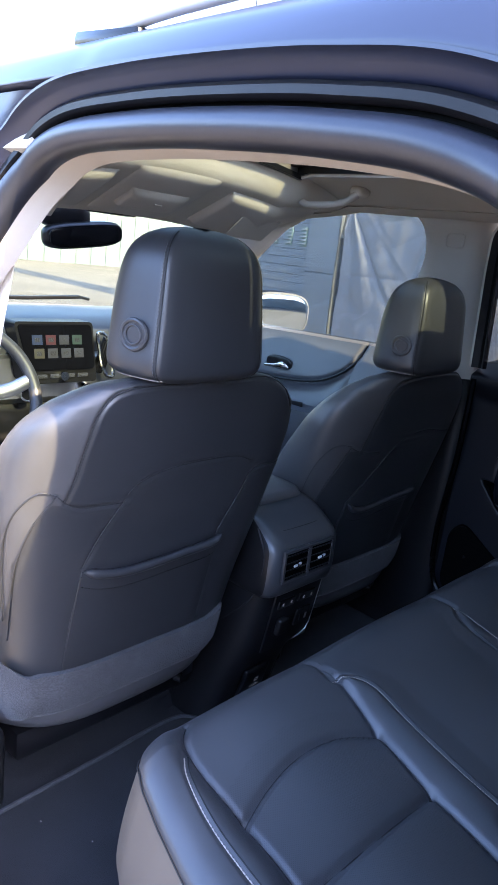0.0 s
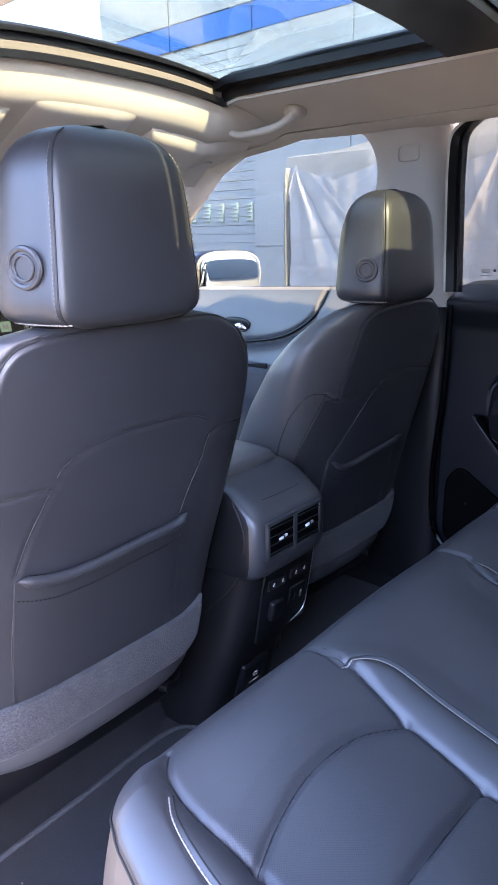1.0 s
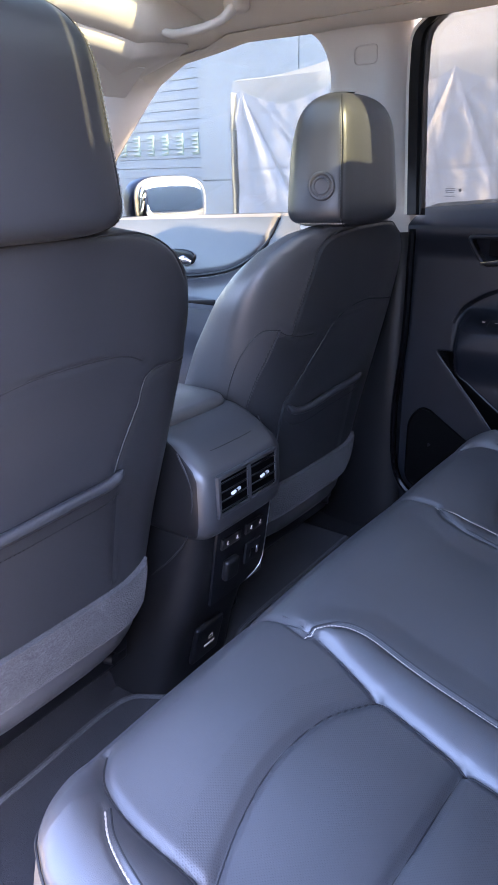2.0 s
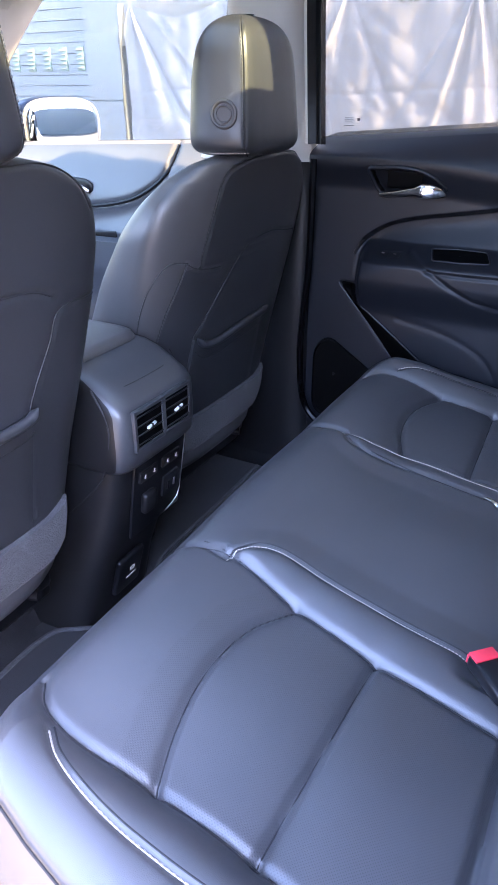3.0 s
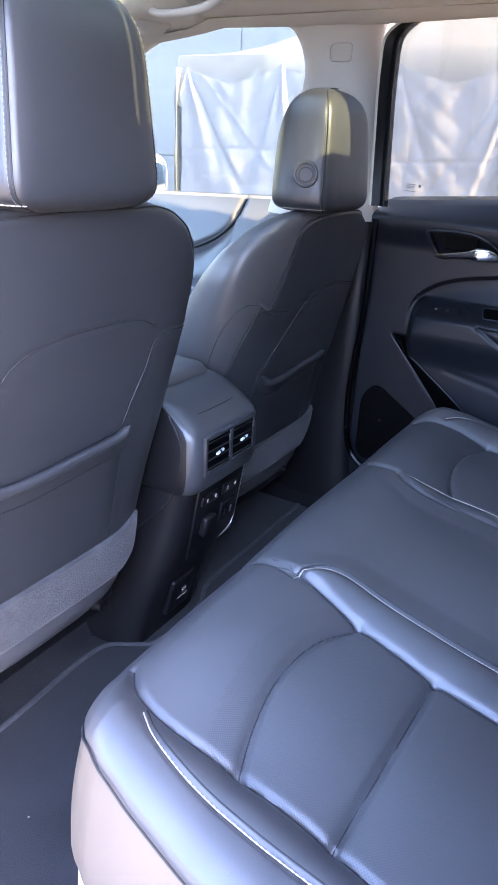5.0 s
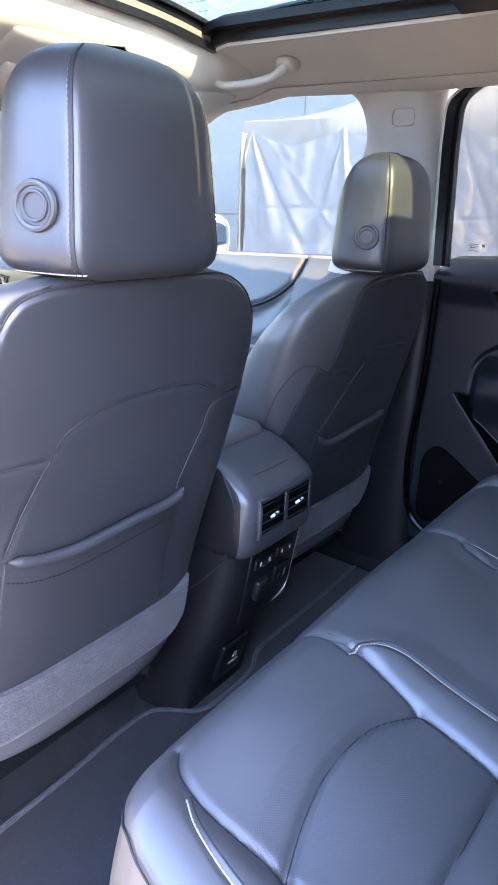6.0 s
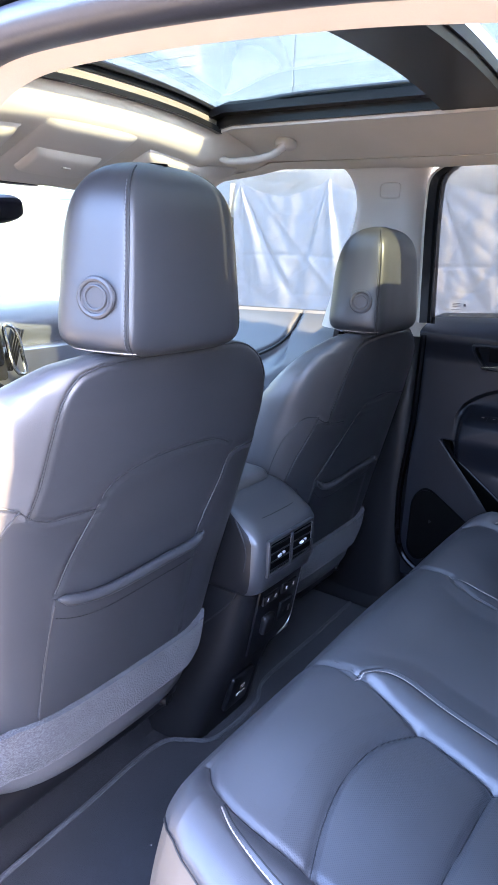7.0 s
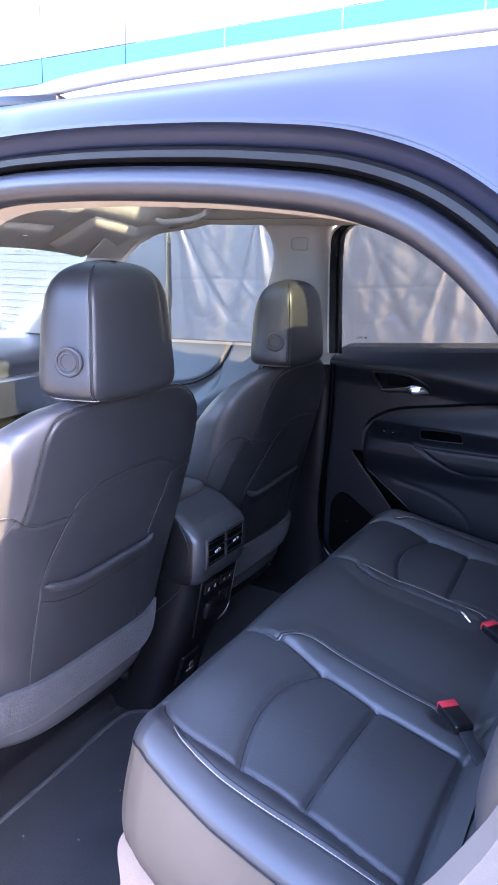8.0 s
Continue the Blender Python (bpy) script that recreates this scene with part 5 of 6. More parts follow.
    rbox(bm, (0.150, 0.006, 0.160), (0.022, 0.0790, 0.588), 0.0028, 2, (9, 0, 0))
    panel = part("switch_panel", bm, BLACK, c, "gloss black switch panel")
    pl = pose(0.022, 0.0755, 0.588, 9, 0, 0)
    at = lambda x, z, y=0.0: tuple(pl @ Vector((x, y, z)))
    bm = bmesh.new()
    tube(bm, [at(*q) for q in ((0.073, 0.075), (0.074, 0.0), (0.073, -0.045), (0.067, -0.062), (0.052, -0.071), (0.03, -0.076))], 0.0010, 6, (0, 1, 0.05))
    part("panel_rim", bm, SATIN, panel, "thin bright rim")
    for k, x in enumerate((-0.040, 0.026)):
        bm = bmesh.new()
        rbox(bm, (0.052, 0.006, 0.022), at(x, 0.048, -0.003), 0.003, 2, (9, 0, 0))
        key = part("heater_switch", bm, PLASTIC, panel, "heated seat switch")
        for dx in (-0.013, 0.013):
            bm = bmesh.new()
            rbox(bm, (0.0022, 0.001, 0.007), at(x + dx, 0.049, -0.0065), 0.0, 1, (9, 20, 0))
            rbox(bm, (0.004, 0.001, 0.002), at(x + dx + 0.0015, 0.0455, -0.0065), 0.0, 1, (9, 0, 0))
            part("symbol", bm, STITCH, key)
    bm = bmesh.new()
    rbox(bm, (0.036, 0.014, 0.042), at(-0.036, -0.012, -0.006), 0.006, 3, (9, 0, 0))
    part("socket_cap", bm, PLASTIC, panel, "hinged socket cap")
    bm = bmesh.new()
    rbox(bm, (0.046, 0.006, 0.044), at(0.030, -0.008, -0.003), 0.004, 2, (9, 0, 0))
    usb = part("usb_plate", bm, PLASTIC, panel)
    for dx in (-0.008, 0.010):
        bm = bmesh.new()
        rbox(bm, (0.006, 0.002, 0.016), at(0.030 + dx, -0.010, -0.0065), 0.0008, 1, (9, 0, 0))
        part("usb_port", bm, SATIN if dx > 0 else BLACK, usb)
    # lower flap
    fl = pose(-0.030, 0.123, 0.415, 15, 0, 0)
    bm = bmesh.new()
    rbox(bm, (0.074, 0.012, 0.088), tuple(fl.translation), 0.006, 3, (15, 0, 0))
    flap = part("power_flap", bm, BLACK, c, "black power outlet flap")
    q = pose(*fl.translation, 15, 0, 0)
    bm = bmesh.new()
    for x, z, w, h in ((0.004, 0.012, 0.010, 0.0015), (0.004, 0.004, 0.010, 0.0015), (-0.001, 0.008, 0.0015, 0.009), (0.009, 0.008, 0.0015, 0.009), (0.004, -0.010, 0.028, 0.004)):
        rbox(bm, (w, 0.001, h), tuple(q @ Vector((x, -0.0066, z))), 0.0, 1, (9, 0, 0))
    part("symbol", bm, STITCH, flap)
    # armrest lid
    bm = bmesh.new()
    rings = [lozenge(hw, 0.142 + d, 0.50 - d, z, 0.0, 0.3) for z, hw, d in ((0.815, 0.098, 0.004), (0.820, 0.101, 0.0), (0.838, 0.101, 0.0), (0.847, 0.097, 0.005), (0.852, 0.085, 0.016), (0.854, 0.05, 0.06))]
    loft(bm, rings)
    part("armrest_lid", bm, LEATHER, c, "padded leather armrest lid", 50)
    # front part with the gear lever
    bm = bmesh.new()
    loft(bm, [lozenge(hw, 0.50, 1.08, z, 0.0, 0.3) for z, hw in ((0.40, 0.11), (0.78, 0.115), (0.795, 0.10))])
    part("console_front", bm, SATIN, c, "silver trimmed front console")
    bm = bmesh.new()
    tube(bm, [(0.02, 0.72, 0.79), (0.02, 0.71, 0.86)], [0.018, 0.012], 14)
    ball(bm, (0.02, 0.705, 0.885), (0.026, 0.033, 0.03), 2.4, 24, 12)
    part("gear_lever", bm, LEATHER, c)


console()

# ---- right rear door ----
CREASE = line2([(-0.030, 0.800), (-0.033, 0.880), (-0.050, 0.925), (-0.09, 0.958), (-0.14, 0.978), (-0.28, 1.003), (-0.427, 1.028), (-0.85, 1.075)])
SLOT_A = [(-0.004, 0.826), (-0.141, 0.668), (-0.22, 0.56)]
SLOT_B = [(-0.045, 0.805), (-0.090, 0.775), (-0.214, 0.683), (-0.33, 0.56)]
PAD = [(-0.169, 0.911), (-0.209, 0.895), (-0.268, 0.858), (-0.319, 0.833), (-0.372, 0.823), (-0.415, 0.829), (-0.70, 0.86)]
DISH = [(-0.063, 1.078), (-0.124, 1.081), (-0.172, 1.077), (-0.206, 1.063), (-0.232, 1.039), (-0.177, 1.029), (-0.092, 1.020), (-0.074, 1.045)]
GRAB = [(-0.210, 0.921), (-0.266, 0.9245), (-0.326, 0.924), (-0.341, 0.908), (-0.28, 0.9055), (-0.223, 0.905)]


def corner_loop(pts, r=0.012, n=7):
    """A closed line through pts with rounded corners."""
    out = []
    for k in range(len(pts)):
        p, a, b = np.array(pts[k]), np.array(pts[k - 1]), np.array(pts[(k + 1) % len(pts)])
        ra, rb = min(r, np.linalg.norm(a - p) * 0.45), min(r, np.linalg.norm(b - p) * 0.45)
        u, v = p + (a - p) / np.linalg.norm(a - p) * ra, p + (b - p) / np.linalg.norm(b - p) * rb
        out += [(1 - s) ** 2 * u + 2 * s * (1 - s) * p + s * s * v for s in np.linspace(0, 1, n)]
    return np.array(out)


def within(Y, Z, loop):
    """Whether each place lies inside a closed line."""
    c = np.zeros(np.shape(Y), bool)
    for (a, b), (e, f) in zip(loop, np.roll(loop, -1, axis=0)):
        if b != f:
            c ^= ((b > Z) != (f > Z)) & (Y < (e - a) * (Z - b) / (f - b) + a)
    return c


ss = lambda v, a, b: (lambda t: t * t * (3 - 2 * t))(np.clip((v - a) / (b - a), 0, 1))


def door_x(Y, Z):
    """How far in the door's trim stands at (y, z)."""
    zb = 1.120 + 0.075 * (0.054 - Y)
    zl = np.interp(-Y, [-0.07, 0.09, 0.225, 0.363, 0.9], [1.097, 1.095, 1.088, 1.072, 1.03])
    X = 0.640 - 0.026 * ss(Z, zl - 0.070, zl - 0.004) + 0.052 * np.clip((Z - zl) / (zb - zl), 0, 1) ** 1.4
    zc = np.interp(-Y, -CREASE[::1, 0], CREASE[::1, 1])
    zc = np.where(Y > -0.034, 0.70, zc)
    below = ss(zc - Z, 0.0, 0.012) * ss(-Y, 0.036, 0.06)
    X = X + 0.024 * below * (1 - ss(zc - Z, 0.02, 0.10))
    za = 0.905 + 0.02 * np.clip(Y + 0.17, -1, 0) * -0.6
    ya = np.interp(-Z, [-0.826, -0.668, -0.56], [-0.004, -0.141, -0.22])
    arm = ss(za + 0.024 - Z, 0.0, 0.042) * ss(-Y, 0.040, 0.075) * np.where(Z < 0.83, ss(ya - Y, 0.0, 0.02), 1.0)
    low = ss(0.86 - Z, 0.0, 0.09)
    X = X - arm * (0.066 - 0.030 * low)
    # map slot running down and back
    inside = ss(near(Y, Z, SLOT_A), 0.0, 0.010)
    ya = np.interp(-Z, [-0.826, -0.668, -0.56], [-0.004, -0.141, -0.22])
    yb = np.interp(-Z, [-0.805, -0.775, -0.683, -0.56], [-0.045, -0.09, -0.214, -0.33])
    slot = ss(ya - Y, 0.0, 0.012) * ss(Y - yb, -0.004, 0.014) * ss(0.832 - Z, 0, 0.016)
    X = X + slot * 0.040
    X = X + groove(Y, Z, PAD, -0.004, 0.005) + groove(Y, Z, [(-0.22, 0.884), (-0.311, 0.883), (-0.405, 0.885), (-0.75, 0.896)], -0.003, 0.004)
    # low bulge near the seat
    X = X + groove(Y, Z, line2([(-0.16, 0.77), (-0.28, 0.745), (-0.36, 0.70), (-0.40, 0.62)]), -0.0015, 0.006)
    X = X + 0.026 * within(Y, Z, corner_loop(DISH))
    return X


def rear_door():
    d = thing("rear_door", "closed rear door with dark moulded trim and chrome handle", "car door", (0, 0, 0))
    ys, zs = np.r_[np.linspace(0.070, -0.50, 230), np.linspace(-0.505, -0.86, 60)], np.r_[np.linspace(0, 0.55, 90), np.linspace(0.5525, 1, 190)]
    Y = np.repeat(ys[:, None], len(zs), 1)
    zt = 1.120 + 0.075 * (0.054 - Y)
    Z = 0.43 + (zt - 0.43) * zs[None, :]
    X = door_x(Y, Z)
    P = np.stack([X, Y, Z], -1)
    # top ledge runs out to the glass
    extra = P[:, -1:, :] + np.array([[[0.03, 0, 0.010]]])
    extra2 = P[:, -1:, :] + np.array([[[0.10, 0, 0.016]]])
    P = np.concatenate([P, extra, extra2], 1)
    bm = bmesh.new()
    sheet(bm, P, (0.03, 0, 0))
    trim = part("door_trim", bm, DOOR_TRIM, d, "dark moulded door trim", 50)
    dx = lambda y, z: float(door_x(np.array(y), np.array(z)))
    # handle dish and lever
    flush = lambda y, z: float(door_x(np.array(y), np.array(z))) - (0.026 if within(np.array(y), np.array(z), corner_loop(DISH)) else 0.0)
    rim = corner_loop(DISH)
    bm = bmesh.new()
    tube(bm, [(flush(y, z) - 0.0005, y, z) for y, z in rim], 0.0046, 10, (1, 0.02, 0.03), closed=True)
    dish = part("dish_rim", bm, DOOR_TRIM, d, "rounded rim of the handle recess")
    # black plate paints the shade behind the lever
    bm = bmesh.new()
    rbox(bm, (0.004, 0.075, 0.034), (0.648, -0.135, 1.055), 0.001, 1)
    part("lever_pocket", bm, VOID, dish)
    bm = bmesh.new()
    L = smooth_line([(0.628, -0.088, 1.024), (0.620, -0.126, 1.029), (0.614, -0.160, 1.034), (0.612, -0.185, 1.037), (0.616, -0.208, 1.036), (0.626, -0.228, 1.030)], 36)
    R = np.interp(np.linspace(0, 1, 36), [0, 0.30, 0.50, 0.62, 0.80, 0.93, 1], [0.003, 0.006, 0.009, 0.015, 0.0135, 0.010, 0.004])
    tube(bm, L, R, 14, (1, 0, 0.02), flat=0.42)
    part("lever", bm, CHROME, d, "chrome door lever")
    # switch and grab slot in the armrest
    key_loop = corner_loop([(-0.095, 0.909), (-0.150, 0.913), (-0.155, 0.905), (-0.105, 0.902)], 0.004)
    bm = bmesh.new()
    for y0, y1 in ((-0.098, -0.123), (-0.126, -0.152)):
        P = [[(dx(y, z) - 0.0022 - 0.002 * math.sin(math.pi * (z - 0.902) / 0.009), y, z - 0.05 * (y + 0.126)) for z in np.linspace(0.902, 0.911, 6)] for y in np.linspace(y0, y1, 8)]
        sheet(bm, P, (0.003, 0, 0))
    key = part("window_switch", bm, BLACK, d, "gloss black window switch")
    bm = bmesh.new()
    for y in (-0.112, -0.140):
        rbox(bm, (0.002, 0.006, 0.002), (dx(y, 0.908) - 0.0045, y, 0.908), 0.0)
    part("symbol", bm, STITCH, key)
    loop = corner_loop(GRAB, 0.006)
    bm = bmesh.new()
    tube(bm, [(dx(y, z) - 0.0012, y, z) for y, z in loop], 0.0020, 8, (1, 0.02, 0.03), closed=True)
    fr = part("grab_frame", bm, DOOR_TRIM, d)
    # flat black skin paints the shade of the grab well
    bm = bmesh.new()
    mid = loop.mean(axis=0)
    skin(bm, [[(dx(*(mid + (p - mid) * f)) - 0.0012, *(mid + (p - mid) * f)) for f in (1.0, 0.8, 0.5, 0.2, 0.02)] for p in loop], closed_u=True)
    part("grab_well", bm, VOID, fr)
    # black tube laid along the crease to paint its shadow
    bm = bmesh.new()
    tube(bm, [(dx(y, z - 0.008) - 0.001, y, z - 0.004) for y, z in CREASE if y < -0.036], 0.0030, 8, (1, 0, 0.02))
    part("crease_shade", bm, BLACK, trim)
    # black sheet across the slot paints its inner shade
    P = []
    for z in np.linspace(0.828, 0.56, 40):
        ya = lerp(-z, [-0.826, -0.668, -0.56], [-0.004, -0.141, -0.22])
        yb = lerp(-z, [-0.826, -0.805, -0.775, -0.683, -0.56], [-0.022, -0.045, -0.09, -0.214, -0.33])
        xa, xb = dx(ya + 0.006, z), dx(yb - 0.012, z)
        P.append([(xa + (xb - xa) * s + 0.003, ya + (yb - ya) * s, z) for s in np.linspace(-0.02, 1.04, 8)])
    bm = bmesh.new()
    sheet(bm, P, (0.002, 0, 0))
    part("slot_shade", bm, VOID, d, "flat black sheet painted as the shade inside the map slot")
    for line in (SLOT_A, SLOT_B):
        bm = bmesh.new()
        L = smooth_line([(0, y, z) for y, z in line], 40)
        tube(bm, [(dx(y, z) - 0.001, y, z) for _, y, z in L if z < 0.815], 0.0022, 8, (1, 0.02, 0.03))
        part("slot_edge", bm, DOOR_TRIM, trim)
    # stitched line on the pad
    bm = bmesh.new()
    dashes(bm, [(dx(y, z) - 0.001, y, z) for y, z in line2([(-0.225, 0.888), (-0.311, 0.887), (-0.405, 0.889), (-0.75, 0.90)], 60)], 0.004, 0.003, 0.0009, (-1, 0, 0))
    part("stitching", bm, SEAM, trim)
    # loudspeaker grille
    tri = np.array([(0, y, z) for y, z in corner_loop([(0.014, 0.698), (0.052, 0.660), (0.052, 0.500), (0.015, 0.476), (-0.118, 0.612)], 0.030, 10)])
    c = np.array([0, -0.005, 0.60])
    bm = bmesh.new()
    P = []
    for p in tri:
        row = []
        for k, (f, h) in enumerate(((1.0, 0.0), (0.98, 0.004), (0.95, 0.004), (0.93, 0.001), (0.7, 0.001), (0.4, 0.001), (0.05, 0.001))):
            q = c + (p - c) * f
            row.append((dx(q[1], q[2]) - h - 0.0015, q[1], q[2]))
        P.append(row)
    skin(bm, P, closed_u=True)
    bmesh.ops.recalc_face_normals(bm, faces=bm.faces[:])
    part("speaker_grille", bm, VOID, d, "dark loudspeaker grille")


rear_door()


# ---- right front door ----
def front_door(sx):
    d = thing("front_door", "closed front door with dark moulded trim", "car door", (0, 0, 0), group="front doors")
    ys = np.linspace(0.36, 1.30, 150)
    zs = np.linspace(0.45, 1, 130)
    curve = line2([(0.478, 1.11), (0.49, 1.08), (0.505, 1.045), (0.535, 1.008), (0.603, 0.968), (0.70, 0.945), (0.808, 0.934), (1.0, 0.925), (1.3, 0.92)])
    Y = np.repeat(ys[:, None], 120, 1)
    ZB = 1.092 - 0.035 * (Y - 0.49)
    Z = 0.34 + (ZB - 0.33) * np.linspace(0, 1, 120)[None, :]
    ZC = np.where(Y > 0.478, np.interp(Y, curve[:, 0], curve[:, 1]), 1.2)
    X = 0.672 + 0.050 * ss(Z, 0.93, ZB + 0.03) + groove(Y, Z, curve, -0.012, 0.007)
    X = X + 0.020 * ss(ZC - Z, 0.0, 0.02) * (1 - ss(ZC - Z, 0.03, 0.09)) * (Y > 0.5)
    X = X - 0.055 * ss(0.875 - Z, 0, 0.014) * ss(Y, 0.50, 0.58) * (1 - 0.5 * ss(0.80 - Z, 0, 0.1))
    P = np.stack([sx * X, Y, Z], -1)
    P = np.concatenate([P, np.stack([sx * 0.74 + 0 * Y[:, :1], Y[:, :1], ZB[:, :1] + 0.018], -1)], 1)
    bm = bmesh.new()
    sheet(bm, P, (sx * 0.03, 0, 0))
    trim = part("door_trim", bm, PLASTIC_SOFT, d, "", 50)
    joint = []
    for y, z in curve:
        i = int(np.argmin(abs(ys - y)))
        joint.append((sx * (X[i, int(np.argmin(abs(Z[i] - z)))] - 0.002), y, z))
    bm = bmesh.new()
    tube(bm, joint[1:], 0.0045, 8)
    part("trim_joint", bm, BLACK, trim, "dark curved joint")
    bm = bmesh.new()
    ball(bm, (sx * 0.682, 0.80, 0.985), (0.006, 0.060, 0.026), 2.6, 32, 14)
    part("handle_dish", bm, BLACK, d)
    bm = bmesh.new()
    tube(bm, smooth_line([(sx * 0.672, 0.86, 0.970), (sx * 0.668, 0.81, 0.975), (sx * 0.667, 0.775, 0.982), (sx * 0.674, 0.750, 0.976)], 20), np.interp(np.linspace(0, 1, 20), [0, 0.5, 0.75, 1], [0.003, 0.008, 0.014, 0.005]), 12, (1, 0, 0.02), flat=0.5)
    part("lever", bm, CHROME, d, "chrome door lever")
    bm = bmesh.new()
    rbox(bm, (0.006, 0.15, 0.022), (sx * 0.648, 0.72, 0.866), 0.003, 2, (-6, 0, 0))
    part("grab_well", bm, BLACK, d)
    return d


front_door(1)
front_door(-1)


# ---- dashboard ----
def dashboard():
    d = thing("dashboard", "dark dashboard with silver centre trim and a screen", "dashboard", (0, 0, 0))
    bm = bmesh.new()
    prof = [(1.50, 1.075), (1.38, 1.088), (1.27, 1.085), (1.18, 1.072), (1.13, 1.050), (1.12, 1.02), (1.13, 0.98), (1.14, 0.90), (1.20, 0.70)]
    rows = []
    for x in np.linspace(-0.72, 0.72, 60):
        lip = 0.016 * math.exp(-((x + 0.37) / 0.2) ** 4)
        rows.append(smooth_line([(x, y - 0.03 * math.exp(-((x + 0.37) / 0.22) ** 4) + 0.05 * (abs(x) / 0.72) ** 3, z + lip * (1 if y < 1.3 else 0)) for y, z in prof], 40))
    sheet(bm, rows, (0, 0.03, -0.02))
    part("dash_top", bm, PLASTIC_SOFT, d, "dark soft dash top", 50)
    # silver band below the top, and the lower dash
    bm = bmesh.new()
    rows = []
    for x in np.linspace(-0.66, 0.66, 60):
        y = 1.105 + 0.05 * (abs(x) / 0.66) ** 3
        rows.append([(x, y + 0.01, 0.975), (x, y - 0.004, 0.965), (x, y - 0.004, 0.845), (x, y + 0.03, 0.82)])
    sheet(bm, rows, (0, 0.02, 0))
    part("dash_band", bm, SATIN, d, "silver trim band")
    bm = bmesh.new()
    rbox(bm, (1.3, 0.2, 0.26), (0, 1.22, 0.71), 0.04, 3)
    part("lower_dash", bm, PLASTIC, d)
    # screen housing, wider at the top
    bm = bmesh.new()
    def plate(pts, y0, y1, bev=0.0):
        A = [bm.verts.new((x, y0 - 0.20 * (1.07 - z), z)) for x, z in pts]
        B = [bm.verts.new((x, y1 - 0.10 * (1.07 - z), z)) for x, z in pts]
        bm.faces.new(A)
        bm.faces.new(B[::-1])
        for i in range(len(A)):
            j = (i + 1) % len(A)
            bm.faces.new((A[j], A[i], B[i], B[j]))
    def rounded(x0, x1, x2, x3, z0, z1, r=0.014):
        """A plate that narrows downwards, with rounded corners."""
        c = [(x0, z1), (x1, z1), (x3, z0), (x2, z0)]
        out = []
        for i in range(4):
            p, a, b = Vector(c[i]), Vector(c[i - 1]), Vector(c[(i + 1) % 4])
            for s in np.linspace(0, 1, 6):
                u, v = p + (a - p).normalized() * r, p + (b - p).normalized() * r
                out.append(tuple((1 - s) ** 2 * u + 2 * s * (1 - s) * p + s * s * v))
        return out
    plate(rounded(-0.158, 0.096, -0.130, 0.100, 0.905, 1.080), 1.055, 1.12)
    part("screen_bezel", bm, PLASTIC, d, "dark screen surround", 30)
    bm = bmesh.new()
    plate(rounded(-0.150, 0.086, -0.122, 0.092, 0.945, 1.073), 1.048, 1.06)
    scr = part("screen", bm, SCREEN, d, "dark glossy touch screen", 30)
    cols = [(0.10, 0.22, 0.55), (0.55, 0.08, 0.12), (0.25, 0.25, 0.30), (0.20, 0.42, 0.30), (0.45, 0.40, 0.22), (0.35, 0.35, 0.38), (0.28, 0.30, 0.34), (0.33, 0.33, 0.36)]
    for k, cc in enumerate(cols):
        i, j = k % 4, k // 4
        x, z = -0.094 + 0.043 * i + 0.004 * j, 1.030 - 0.038 * j
        bm = bmesh.new()
        rbox(bm, (0.032, 0.0012, 0.028), (x, 1.0472 - 0.20 * (1.07 - z), z), 0.0005, 1, (-11, 0, 0))
        icon = bpy.data.materials.new("screen_icon")
        icon.use_nodes = True
        e = icon.node_tree.nodes["Principled BSDF"]
        e.inputs["Base Color"].default_value = (cc[0] * 0.06, cc[1] * 0.06, cc[2] * 0.06, 1)
        e.inputs["Emission Color"].default_value = (*cc, 1)
        e.inputs["Emission Strength"].default_value = 0.005
        ic = part("screen_icon", bm, icon, scr)
        bm = bmesh.new()
        rbox(bm, (0.016, 0.0008, 0.012), (x, 1.0462 - 0.20 * (1.07 - z), z), 0.0, 1, (-11, 0, 0))
        part("icon_mark", bm, FELT, ic)
    bm = bmesh.new()
    for k in range(4):
        rbox(bm, (0.036, 0.006, 0.012), (-0.085 + 0.045 * k, 1.0235, 0.926), 0.003, 2, (-11, 0, 0))
    part("media_keys", bm, FELT, d, "pale row of media keys")
    bm = bmesh.new()
    bmesh.ops.create_cone(bm, cap_ends=True, segments=28, radius1=0.015, radius2=0.013, depth=0.02, matrix=pose(-0.018, 1.018, 0.926, 80, 0, 0))
    part("volume_knob", bm, CHROME, d, "", 30)
    for sx in (-1, 1):
        bm = bmesh.new()
        vx = 0.159 if sx > 0 else -0.225
        lean = lambda z: -sx * 0.33 * (z - 0.975)
        loop = [(vx + 0.021 * math.copysign(abs(math.cos(a)) ** 0.6, math.cos(a)) + lean(0.975 + 0.070 * math.sin(a)), 1.070, 0.975 + 0.070 * math.copysign(abs(math.sin(a)) ** 0.7, math.sin(a))) for a in np.linspace(0, 2 * math.pi, 40, endpoint=False)]
        tube(bm, loop, 0.006, 8, (0, 1, 0.01), closed=True)
        vent = part("air_vent", bm, CHROME, d, "chrome ringed air vent")
        bm = bmesh.new()
        rbox(bm, (0.036, 0.02, 0.125), (vx, 1.085, 0.975), 0.01, 2, (0, sx * 18, 0))
        part("vent_well", bm, BLACK, vent)
        for k in range(4):
            bm = bmesh.new()
            rbox(bm, (0.004, 0.010, 0.115), (vx - 0.013 + 0.009 * k, 1.072, 0.975), 0.0015, 1, (0, sx * 18, 0))
            part("slat", bm, PLASTIC, vent)
    for x, z in ((-0.10, 0.865), (0.10, 0.865)):
        bm = bmesh.new()
